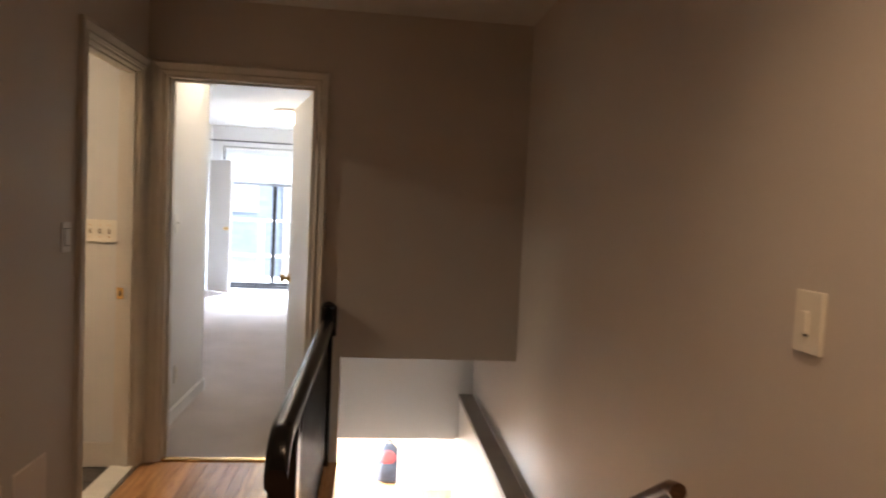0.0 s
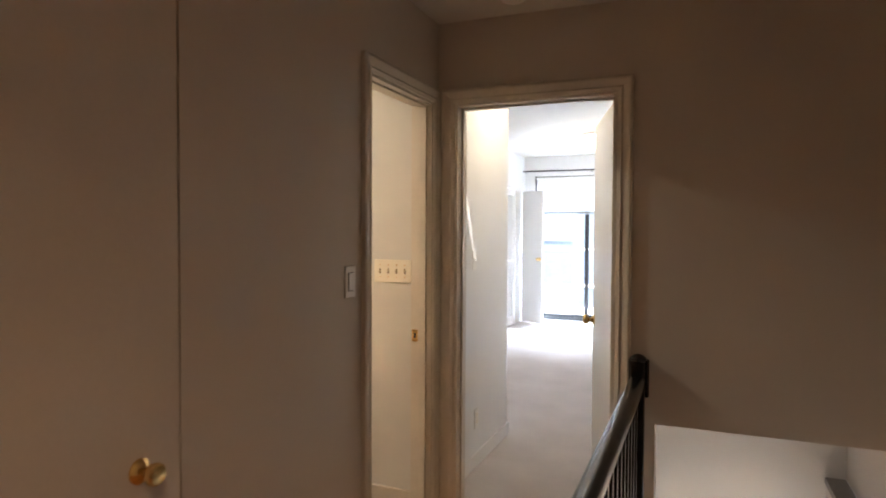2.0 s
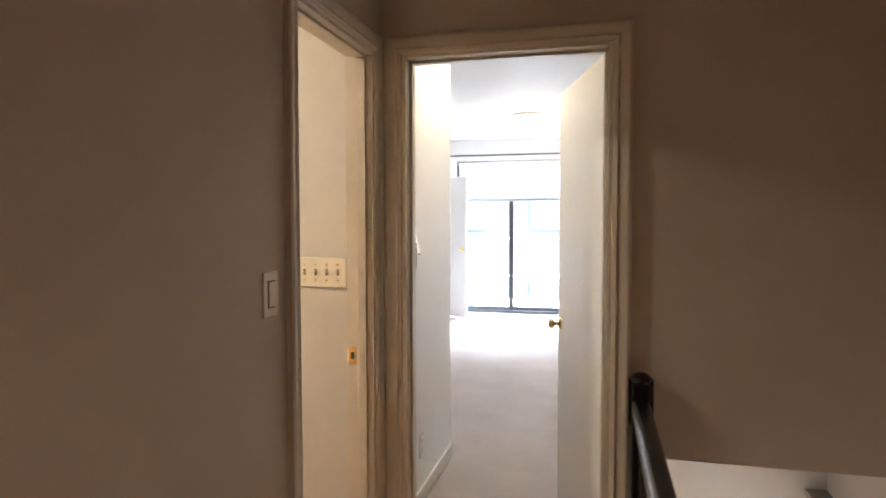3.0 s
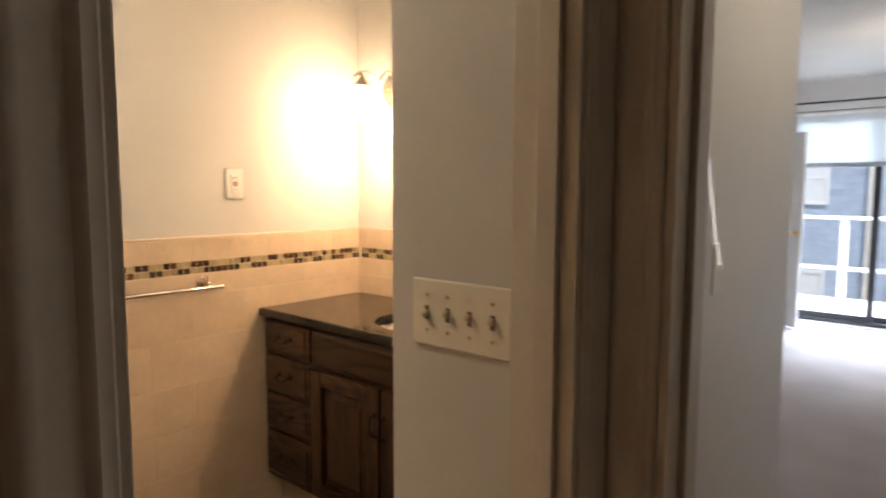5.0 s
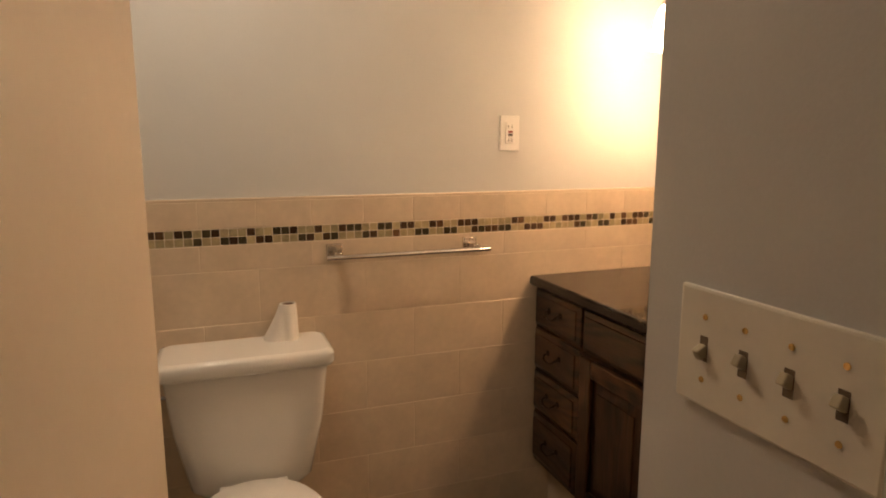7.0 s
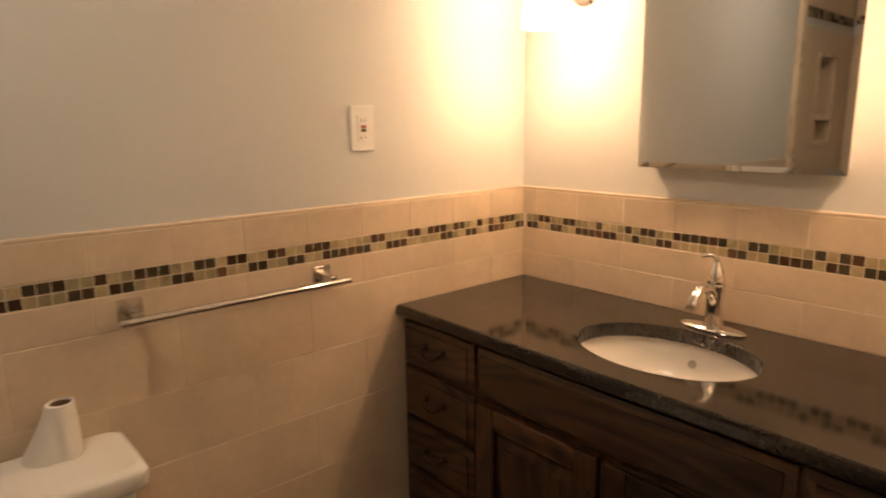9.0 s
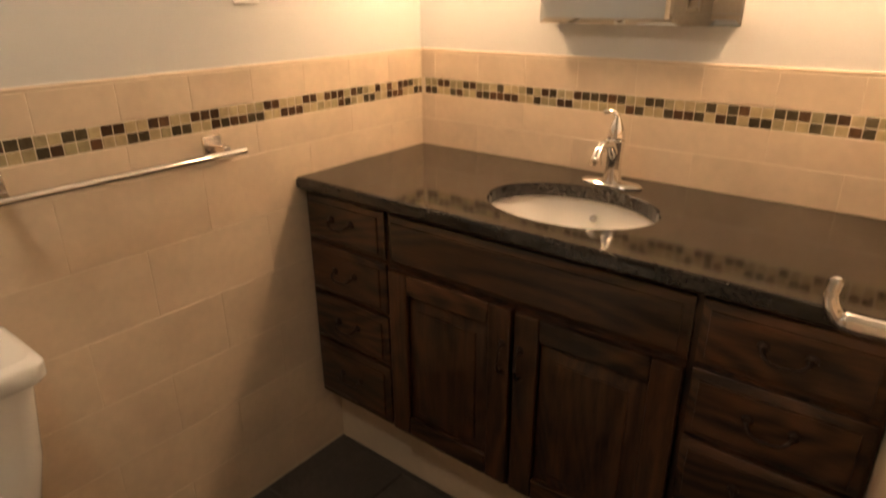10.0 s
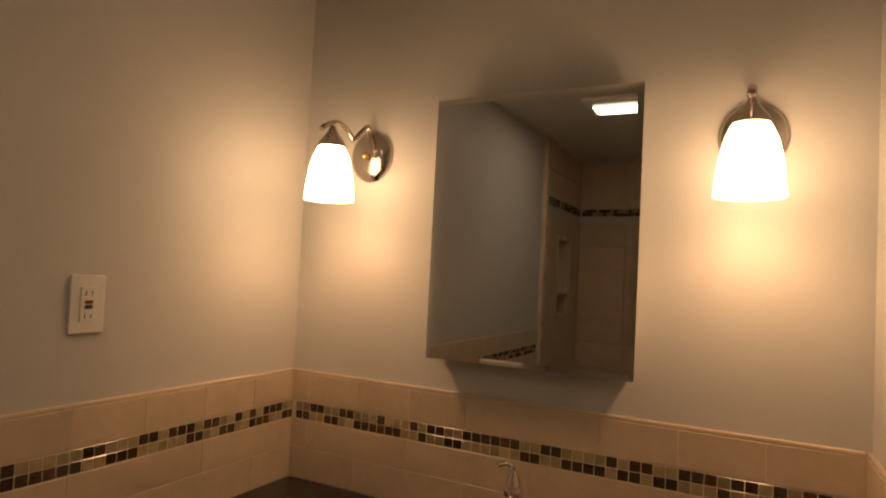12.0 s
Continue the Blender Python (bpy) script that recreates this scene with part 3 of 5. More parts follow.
door = thing("bath_door", (-0.11, -0.67, 0), "cream painted bathroom door standing open at a right angle", "door")
turn = Matrix.Translation((-0.112, -0.671, 0)) @ pose(0, 0, 0, 0, 0, 172)
leaf = boxes((0.0, 0.580, -0.0175, 0.0175, 0.014, 2.03), bevel=0.003)
bmesh.ops.transform(leaf, verts=leaf.verts, matrix=turn)
part("leaf", leaf, CREAM_DOOR, door)
kb = knob_bm((0.505, 0.0175, 0.90), (0, 1, 0))
bmesh.ops.transform(kb, verts=kb.verts, matrix=turn)
part("knob", kb, BRASS, door, "brass knob")
for z in (0.25, 1.05, 1.84):
    part("hinge", hinge_bm(-0.119, -0.109, -0.692, -0.680, z), BRASS, door)

angle = 105.5
door = thing("bedroom_door", (0.845, 0.128, 0), "white painted bedroom door standing open into the room", "door")
turn = Matrix.Translation((0.845, 0.128, 0)) @ pose(0, 0, 0, 0, 0, angle)
leaf = bmesh.new()
box(leaf, 0.004, 0.765, -0.0175, 0.0175, 0.014, 2.03, 0.003)
bmesh.ops.transform(leaf, verts=leaf.verts, matrix=turn)
part("leaf", leaf, WHITE_DOOR, door)
for s in (1, -1):
    kb = knob_bm((0.705, 0.0175 * s, 0.915), (0, s, 0))
    bmesh.ops.transform(kb, verts=kb.verts, matrix=turn)
    part("knob", kb, BRASS, door, "brass knob")
for z in (0.25, 1.05, 1.84):
    part("hinge", hinge_bm(0.838, 0.850, 0.116, 0.127, z), BRASS, door)


def rocker_switch(at, face, name="light_switch", label="white rocker light switch on the painted wall"):
    """A plate with one wide rocker; face is the wall's outward axis."""
    x, y, z = at
    ob = thing(name, at, label, "switch")
    if face[0]:
        s = face[0]
        def row(a0, a1, d0, d1, z0, z1):
            p = sorted((x + s * d0, x + s * d1))
            return (*p, y + a0, y + a1, z + z0, z + z1)
    else:
        s = face[1]
        def row(a0, a1, d0, d1, z0, z1):
            p = sorted((y + s * d0, y + s * d1))
            return (x + a0, x + a1, *p, z + z0, z + z1)
    part("plate", boxes(row(-0.036, 0.036, 0, 0.006, -0.058, 0.058), bevel=0.0025), WHITE_PLASTIC, ob)
    part("slot", boxes(row(-0.018, 0.018, 0.004, 0.0065, -0.035, 0.035)), DARK_SLOT, ob)
    part("rocker", boxes(row(-0.0155, 0.0155, 0.004, 0.010, -0.032, 0.032), bevel=0.002), WHITE_PLASTIC, ob)
    return ob


rocker_switch((0.0, -0.840, 1.232), (1, 0))

sw = thing("dimmer_switch", (2.005, -2.314, 1.226), "cream slide dimmer switch on the painted wall", "switch")
part("plate", boxes((1.994, 2.005, -2.350, -2.278, 1.168, 1.284), bevel=0.0025), IVORY, sw)
part("slot", boxes((1.9925, 1.996, -2.320, -2.308, 1.199, 1.204)), DARK_SLOT, sw)
part("slider", boxes((1.986, 1.9945, -2.321, -2.307, 1.204, 1.246), bevel=0.002), IVORY, sw)

smoke = thing("smoke_detector", (0.455, -0.27, HALL_H), "round white smoke detector on the ceiling", "smoke detector")
part("base", lathe(bmesh.new(), [(0.066, 0), (0.066, -0.012), (0.060, -0.016)], (0.455, -0.27, HALL_H), 28, cap=True), WHITE_PLASTIC, smoke)
part("cover", lathe(bmesh.new(), [(0.058, -0.016), (0.056, -0.030), (0.044, -0.040), (0.012, -0.042)], (0.455, -0.27, HALL_H), 28, cap=True), WHITE_PLASTIC, smoke)

for y0, y1 in ((-1.480, -1.250), (-1.178, -0.972)):
    panel = thing("wall_panel", (0.0, (y0 + y1) / 2, 0.0), "flat pale access panel low on the hallway wall", "panel", "panels low on the wall")
    part("face", boxes((0.0, 0.008, y0, y1, 0.104, 0.434), bevel=0.002), PANEL_PAINT, panel)
    part("screw", lathe(bmesh.new(), [(0.004, 0), (0.004, 0.002), (0.001, 0.003)], segs=10, m=Matrix.Translation((0.008, (y0 + y1) / 2, 0.41)) @ pose(0, 0, 0, 0, 90, 0), cap=True), WHITE_PLASTIC, panel)

# black railing along the stairwell
rail = thing("stair_railing", (0.96, -0.9, 0), "glossy black wooden railing with square balusters at the stairwell", "railing")
RAIL_END = -1.78


def rail_section(y, drop=0.0):
    w, h = 0.031, 0.062
    ring = []
    for a in range(20):
        q = 2 * math.pi * a / 20
        c, s = math.cos(q), math.sin(q)
        ring.append((0.96 + w * math.copysign(abs(c) ** 0.6, c), y, 0.775 - drop + h / 2 * math.copysign(abs(s) ** 0.6, s)))
    return ring


part("handrail", loft(bmesh.new(), [rail_section(0.0)] + [rail_section(RAIL_END + 0.12)] + [rail_section(RAIL_END + 0.12 - 0.12 * math.sin(a), 0.10 * (1 - math.cos(a))) for a in np.linspace(0.2, 1.5, 8)]), BLACK_PAINT, rail)
part("wall_block", boxes((0.915, 1.005, -0.022, 0.0, 0.70, 0.87), bevel=0.008), BLACK_PAINT, rail)
part("half_post", boxes((0.930, 0.990, -0.060, -0.022, -0.012, 0.86), bevel=0.006), BLACK_PAINT, rail)
part("post_cap", lathe(bmesh.new(), [(0.030, 0.86), (0.036, 0.868), (0.034, 0.88), (0.018, 0.892), (0.004, 0.896)], (0.96, -0.041, 0), 20, cap=True), BLACK_PAINT, rail)
part("newel", boxes((0.920, 1.000, -1.66, -1.58, -0.012, 0.745), bevel=0.006), BLACK_PAINT, rail)
for i in range(13):
    y = -1.47 + i * 0.108
    part("baluster", boxes((0.948, 0.972, y - 0.012, y + 0.012, -0.012, 0.748), bevel=0.003), BLACK_PAINT, rail)

wall_rail = thing("wall_handrail", (1.95, -1.2, 0), "dark wooden handrail on brackets along the stair wall", "handrail")
slope = 0.183 / 0.26
part("handrail", tube(bmesh.new(), [(1.945, -1.985, 0.748), (1.945, -1.95, 0.742), (1.945, -0.1, 0.742 - 1.85 * slope)], 0.022, 12), HANDRAIL_WOOD, wall_rail)
for y in (-1.85, -0.9):
    z = 0.742 - (y + 1.95) * slope
    part("bracket", tube(bmesh.new(), curve_points([(2.005, y, z - 0.07), (1.96, y, z - 0.065), (1.945, y, z - 0.022)], 4), 0.006, 8), BRASS, wall_rail)

stairs = thing("staircase", (1.5, -0.2, -2.75), "wooden staircase going down to the storey below", "stairs")
for i in range(15):
    y, z = -2.12 + 0.26 * i, -0.183 * (i + 1)
    if z > -2.74:
        part("tread", boxes((1.03, 1.905, y - 0.0, y + 0.285, z - 0.035, z), bevel=0.008), OAK_LOWER, stairs)
    part("riser", boxes((1.03, 1.905, y - 0.001, y + 0.017, max(z, -2.75), z + 0.148 if i else -0.012)), STAIR_PAINT, stairs)

bag = thing("backpack", (1.48, 5.95, -2.75), "dark blue and red backpack on the wooden floor", "bag")
body = loft(bmesh.new(), [oval(1.48, 6.0, 0.17 * k, 0.12 * k, -2.75 + h, 24, 3.0) for h, k in ((0, 0.7), (0.02, 0.95), (0.15, 1.05), (0.30, 0.95), (0.42, 0.75), (0.49, 0.35))])
part("body", body, BAG_BLUE, bag)
part("pocket", loft(bmesh.new(), [oval(1.47, 5.90, 0.12 * k, 0.06 * k, -2.75 + h, 20, 3.0) for h, k in ((0.03, 0.8), (0.06, 1.0), (0.22, 1.0), (0.27, 0.7))]), BAG_BLUE, bag)
part("red_panel", loft(bmesh.new(), [oval(1.47, 5.905, 0.105 * k, 0.055 * k, -2.75 + h, 20, 3.0) for h, k in ((0.27, 0.7), (0.31, 1.0), (0.39, 0.85), (0.43, 0.4))]), BAG_RED, bag)
part("handle", tube(bmesh.new(), curve_points([(1.44, 6.0, -2.27), (1.45, 6.0, -2.22), (1.51, 6.0, -2.22), (1.52, 6.0, -2.27)], 5), 0.010, 8), BAG_BLUE, bag)

bag.location.x += 0.07
bag.scale = (1.15, 1.15, 1.15)

hall_lamp = thing("recessed_light", (1.45, -3.0, HALL_H), "lit recessed ceiling downlight in the hallway", "lamp")
part("ring", lathe(bmesh.new(), [(0.095, 0), (0.093, -0.005), (0.072, -0.007), (0.068, -0.002)], (1.45, -3.0, HALL_H), 32), WHITE_PLASTIC, hall_lamp)
part("lens", lathe(bmesh.new(), [(0.069, -0.002), (0.05, -0.004), (0.004, -0.005)], (1.45, -3.0, HALL_H), 32, cap=True), FAN_LENS, hall_lamp)

# ------------------------------------------------------------------ bedroom things
win = thing("patio_door", (-0.355, 6.92, 0.03), "sliding glass patio door with dark metal frame", "patio door")
tagged(win, kind="structure")
part("frame", boxes((-1.245, -1.200, 6.875, 6.975, 0.03, 2.29), (0.490, 0.535, 6.875, 6.975, 0.03, 2.29), (-1.2, 0.49, 6.875, 6.975, 2.245, 2.29), (-1.2, 0.49, 6.875, 6.975, 0.03, 0.075), bevel=0.003), WINDOW_DARK, win)
for x0, x1, y in ((-1.2, -0.40, 6.905), (-0.47, 0.49, 6.945)):
    sash = part("sash", boxes((x0, x0 + 0.05, y - 0.015, y + 0.015, 0.076, 2.244), (x1 - 0.05, x1, y - 0.015, y + 0.015, 0.076, 2.244), (x0 + 0.05, x1 - 0.05, y - 0.015, y + 0.015, 0.076, 0.13), (x0 + 0.05, x1 - 0.05, y - 0.015, y + 0.015, 2.19, 2.244), bevel=0.002), WINDOW_DARK, win)
    pane = part("pane", boxes((x0 + 0.05, x1 - 0.05, y - 0.003, y + 0.003, 0.13, 2.19)), PANE, sash)
    pane.visible_shadow = False
structure("trim_patio_casing", boxes((-1.315, -1.247, 6.835, 6.85, 0, 2.36), (0.537, 0.605, 6.835, 6.85, 0, 2.36), (-1.247, 0.537, 6.835, 6.85, 2.292, 2.36), bevel=0.004), WHITE_TRIM, "white casing round the patio door", "trim")
blind = thing("roller_blind", (-0.355, 6.86, 2.25), "white roller blind half lowered and glowing with daylight", "blind")
part("roller", tube(bmesh.new(), [(-1.225, 6.855, 2.262), (0.515, 6.855, 2.262)], 0.020, 14), WHITE_PLASTIC, blind)
part("cloth", boxes((-1.215, 0.505, 6.853, 6.857, 1.735, 2.262)), BLIND, blind)
part("bottom_bar", boxes((-1.22, 0.51, 6.846, 6.864, 1.69, 1.738), bevel=0.005), BLIND_BAR, blind)
rod = thing("curtain_rod", (-0.41, 6.76, 2.345), "thin dark metal curtain rod above the patio door", "curtain rod")
part("pole", tube(bmesh.new(), [(-1.46, 6.76, 2.365), (0.65, 6.76, 2.365)], 0.010, 10), WINDOW_DARK, rod)
for x in (-1.47, 0.66):
    part("finial", lathe(bmesh.new(), [(0.004, -0.016), (0.014, -0.008), (0.016, 0), (0.014, 0.008), (0.004, 0.016)], (x, 6.76, 2.365), 14, cap=True), WINDOW_DARK, rod)
for x in (-1.38, -0.36, 0.56):
    part("bracket", tube(bmesh.new(), [(x, 6.85, 2.345), (x, 6.80, 2.345), (x, 6.76, 2.355)], 0.005, 8), WINDOW_DARK, rod)

dome = thing("ceiling_light", (0.04, 4.78, BED_H), "lit frosted glass dome light on the bedroom ceiling", "lamp")
part("base", lathe(bmesh.new(), [(0.185, 0), (0.192, -0.018), (0.188, -0.035), (0.172, -0.04)], (0.04, 4.78, BED_H), 32, cap=True), NICKEL, dome)
part("shade", lathe(bmesh.new(), [(0.172, -0.036), (0.176, -0.055), (0.160, -0.11), (0.125, -0.150), (0.07, -0.168), (0.006, -0.172)], (0.04, 4.78, BED_H), 32, cap=True), DOME_GLASS, dome)

entry = thing("entry_light", (0.38, 0.95, BED_H), "small frosted ceiling light inside the bedroom door", "lamp")
part("base", lathe(bmesh.new(), [(0.11, 0), (0.112, -0.015), (0.105, -0.03)], (0.38, 0.95, BED_H), 28, cap=True), NICKEL, entry)
part("shade", lathe(bmesh.new(), [(0.10, -0.028), (0.10, -0.05), (0.085, -0.085), (0.05, -0.105), (0.006, -0.11)], (0.38, 0.95, BED_H), 28, cap=True), DOME_GLASS, entry)

sw = thing("bedroom_switch", (-0.04, 0.645, 1.25), "white toggle switch plate on the white wall", "switch")
part("plate", boxes((-0.04, -0.0365, 0.610, 0.680, 1.192, 1.308), bevel=0.0008), WHITE_PLASTIC, sw)
part("toggle", boxes((-0.037, -0.026, 0.6405, 0.6495, 1.248, 1.260), bevel=0.002), WHITE_PLASTIC, sw)
sw = thing("wall_outlet", (-0.04, 0.69, 0.29), "white electrical outlet low on the white wall", "outlet")
part("plate", boxes((-0.04, -0.034, 0.655, 0.725, 0.232, 0.348), bevel=0.0025), WHITE_PLASTIC, sw)
for z in (0.270, 0.312):
    part("socket", boxes((-0.034, -0.032, 0.674, 0.706, z - 0.014, z + 0.014), bevel=0.0008), IVORY, sw)

reg = thing("floor_register", (0.62, 6.25, 0), "dark metal floor register in the carpet", "vent")
part("frame", boxes((0.47, 0.78, 6.19, 6.31, 0.0, 0.006), bevel=0.002), LEDGE_GREY, reg)
for i in range(9):
    part("slat", boxes((0.49 + i * 0.031, 0.508 + i * 0.031, 6.205, 6.295, 0.006, 0.009)), WINDOW_DARK, reg)

structure("trim_closet_casing", boxes((-1.42, -1.405, 5.22, 5.288, 0, 2.13), (-1.42, -1.405, 6.302, 6.37, 0, 2.13), (-1.42, -1.405, 5.288, 6.302, 2.062, 2.13), bevel=0.004), WHITE_TRIM, "white casing round the bedroom closet", "trim")


def louvered_door(y0, y1):
    """One closed bifold leaf in the closet opening."""
    ob = thing("louvered_door", (-1.44, (y0 + y1) / 2, 0), "white louvered bifold closet door leaf, closed", "closet door", "bifold leaves of the closet")
    part("frame", boxes((-1.455, -1.425, y0, y0 + 0.05, 0.015, 2.05), (-1.455, -1.425, y1 - 0.05, y1, 0.015, 2.05), (-1.455, -1.425, y0 + 0.05, y1 - 0.05, 0.015, 0.15), (-1.455, -1.425, y0 + 0.05, y1 - 0.05, 0.90, 0.99), (-1.455, -1.425, y0 + 0.05, y1 - 0.05, 1.96, 2.05), bevel=0.003), WHITE_TRIM, ob)
    for lo, hi in ((0.15, 0.90), (0.99, 1.96)):
        for i in range(int((hi - lo) / 0.034)):
            slat = boxes((-0.017, 0.017, y0 + 0.049, y1 - 0.049, -0.004, 0.004))
            bmesh.ops.transform(slat, verts=slat.verts, matrix=pose(-1.44, 0, lo + 0.02 + i * 0.034, 0, 38, 0))
            part("slat", slat, WHITE_TRIM, ob)


louvered_door(5.293, 5.793)
louvered_door(5.797, 6.297)
cdoor = thing("bedroom_closet_door", (-1.38, 6.66, 0), "white flush closet door standing open", "door")
turn = Matrix.Translation((-1.385, 6.66, 0)) @ pose(0, 0, 0, 0, 0, -35)
leaf = bmesh.new()
box(leaf, 0.0, 0.47, -0.0175, 0.0175, 0.014, 2.04, 0.003)
bmesh.ops.transform(leaf, verts=leaf.verts, matrix=turn)
part("leaf", leaf, WHITE_DOOR, cdoor)
kb = knob_bm((0.415, -0.0175, 1.00), (0, -1, 0), 0.024)
bmesh.ops.transform(kb, verts=kb.verts, matrix=turn)
part("knob", kb, BRASS, cdoor, "brass knob")

# outside the patio door
ground = bmesh.new()
box(ground, -400, 400, 7.0, 800, -3.2, -3.0)
structure("ground", ground, GROUND, "grass and earth behind the house", "ground")
deck = thing("deck", (-0.3, 8.2, -0.06), "pale sunlit wooden deck with railing", "deck")
for i in range(15):
    part("deck_board", boxes((-3.2, 2.8, 7.02 + i * 0.145, 7.155 + i * 0.145, -0.06, -0.03), bevel=0.003), DECK, deck)
for x in (-3.1, -1.02, 1.2, 2.7):
    part("post", boxes((x - 0.045, x + 0.045, 9.10, 9.19, -3.0 if x in (-3.1, 2.7) else -0.06, 1.06), bevel=0.004), DECK, deck)
part("top_rail", boxes((-3.15, 2.75, 9.08, 9.21, 1.06, 1.10), bevel=0.005), DECK, deck)
part("bottom_rail", boxes((-3.1, 2.7, 9.12, 9.17, 0.36, 0.41), bevel=0.004), DECK, deck)
house = thing("neighbour_house", (-1.5, 17, -3.0), "blue-grey sided house with white windows across the yard", "house")
part("wall", boxes((-9, 9, 16.1, 24, -3.0, 5.6)), SIDING, house)
for i in range(57):
    z = -3.0 + i * 0.15
    part("siding_board", boxes((-9, 9, 16.07, 16.1, z, z + 0.147), bevel=0.004), SIDING, house)
part("corner_board", boxes((-1.62, -1.40, 16.02, 16.07, -3.0, 5.5), bevel=0.01), DECK, house)
roof = bmesh.new()
loft(roof, [[(x, 15.6, 5.5), (x, 20, 8.2), (x, 24.4, 5.5)] for x in (-9.4, 9.4)])
part("roof", roof, ROOFING, house)
for x0, x1 in ((-3.35, -2.45), (-1.05, 0.10), (1.9, 2.9), (-6.2, -5.2)):
    for z0 in (1.22, -1.6):
        wn = part("window", boxes((x0 - 0.07, x1 + 0.07, 16.03, 16.08, z0 - 0.08, z0), (x0 - 0.07, x1 + 0.07, 16.03, 16.08, z0 + 1.1, z0 + 1.18), (x0 - 0.07, x0, 16.03, 16.08, z0, z0 + 1.1), (x1, x1 + 0.07, 16.03, 16.08, z0, z0 + 1.1), (x0, x1, 16.035, 16.07, z0 + 0.53, z0 + 0.58)), WHITE_TRIM, house)
        part("pane", boxes((x0, x1, 16.045, 16.06, z0, z0 + 0.53), (x0, x1, 16.045, 16.06, z0 + 0.58, z0 + 1.1)), material("curtained_pane", (0.75, 0.78, 0.80), 0.15, vary=0.04, bump=0), wn)

# ------------------------------------------------------------------ bathroom things
vanity = thing("vanity", (-1.15, 0.85, 0), "dark stained oak bathroom vanity with drawers and two doors", "vanity")
VX0, VX1, VY = BX + 0.012, BR + 0.002, 0.578
part("body", boxes((VX0, VX1, VY, VY + 0.02, 0.225, 0.908), (VX0, VX0 + 0.018, VY + 0.02, BY - 0.012, 0.225, 0.908), (VX1 - 0.018, VX1, VY + 0.02, BY - 0.012, 0.225, 0.908), (VX0 + 0.018, VX1 - 0.018, VY + 0.02, BY - 0.012, 0.225, 0.245), bevel=0.002), CABINET, vanity)
part("toe_kick", boxes((VX0, VX1, 0.645, BY - 0.012, 0.0, 0.225)), CREAM, vanity, "cream toe kick")


def pull(parent, x, z, upright=False):
    """A small dark bail pull."""
    w = 0.038
    y = VY - 0.020
    if upright:
        line = [(x, y, z - w), (x, y - 0.020, z - w * 0.8), (x, y - 0.027, z), (x, y - 0.020, z + w * 0.8), (x, y, z + w)]
        ends = [(x, z - w), (x, z + w)]
    else:
        line = [(x - w, y, z + 0.006), (x - w * 0.92, y - 0.018, z), (x - w * 0.5, y - 0.024, z - 0.012), (x + w * 0.5, y - 0.024, z - 0.012), (x + w * 0.92, y - 0.018, z), (x + w, y, z + 0.006)]
        ends = [(x - w, z + 0.006), (x + w, z + 0.006)]
    handle = part("handle", tube(bmesh.new(), curve_points(line, 4), 0.0036, 8), BRONZE, parent, "dark bronze pull")
    for ex, ez in ends:
        part("rosette", lathe(bmesh.new(), [(0.011, 0), (0.010, 0.004), (0.005, 0.007)], segs=14, m=Matrix.Translation((ex, y, ez)) @ pose(0, 0, 0, 90, 0, 0), cap=True), BRONZE, handle)


def slab(bm, x0, x1, z0, z1, edge=0.020):
    """A front with a sloping moulded edge."""
    rings = []
    for inset, y in ((0, VY - 0.0005), (0, VY - 0.008), (edge * 0.25, VY - 0.0115), (edge * 0.85, VY - 0.0165), (edge * 0.9, VY - 0.020), (edge, VY - 0.0205)):
        rings.append([(x0 + inset, y, z0 + inset), (x1 - inset, y, z0 + inset), (x1 - inset, y, z1 - inset), (x0 + inset, y, z1 - inset)])
    return loft(bm, rings)


for x0, x1 in ((-1.838, -1.538), (-0.738, -0.440)):
    for z0, z1 in ((0.762, 0.895), (0.600, 0.748), (0.438, 0.586), (0.245, 0.424)):
        d = part("drawer", slab(bmesh.new(), x0, x1, z0, z1), CABINET_ACROSS, vanity)
        pull(d, (x0 + x1) / 2, (z0 + z1) / 2 + 0.004)
part("false_front", slab(bmesh.new(), -1.522, -0.752, 0.757, 0.893), CABINET_ACROSS, vanity)
for x0, x1, hx in ((-1.520, -1.140, -1.158), (-1.128, -0.752, -1.110)):
    d = part("door", boxes((x0 + 0.002, x1 - 0.002, VY - 0.006, VY - 0.0005, 0.244, 0.742)), CABINET, vanity)
    for s0, s1 in ((x0, x0 + 0.062), (x1 - 0.062, x1)):
        part("stile", boxes((s0, s1, VY - 0.023, VY - 0.0065, 0.242, 0.744), bevel=0.005), CABINET, d)
    for r0, r1 in ((0.242, 0.302), (0.686, 0.744)):
        part("rail", boxes((x0 + 0.062, x1 - 0.062, VY - 0.0225, VY - 0.0065, r0, r1), bevel=0.005), CABINET_ACROSS, d)
    p = bmesh.new()
    rings = []
    for inset, y in ((0.0, VY - 0.0062), (0.009, VY - 0.0064), (0.036, VY - 0.0150), (0.037, VY - 0.0190), (0.040, VY - 0.0195)):
        rings.append([(x0 + 0.062 + inset, y, 0.302 + inset), (x1 - 0.062 - inset, y, 0.302 + inset), (x1 - 0.062 - inset, y, 0.686 - inset), (x0 + 0.062 + inset, y, 0.686 - inset)])
    part("panel", loft(p, rings), CABINET, d)
    pull(d, hx, 0.615, True)

# countertop with an oval hole, and the basin below it
CX, CY, RX, RY = -1.126, 0.785, 0.212, 0.158
top = thing("countertop", (-1.15, 0.83, 0.91), "polished dark granite countertop on the vanity", "countertop")
X0, X1, Y0, Y1, Z0, Z1 = BX + 0.013, BR + 0.002, 0.545, BY - 0.013, 0.9085, 0.944


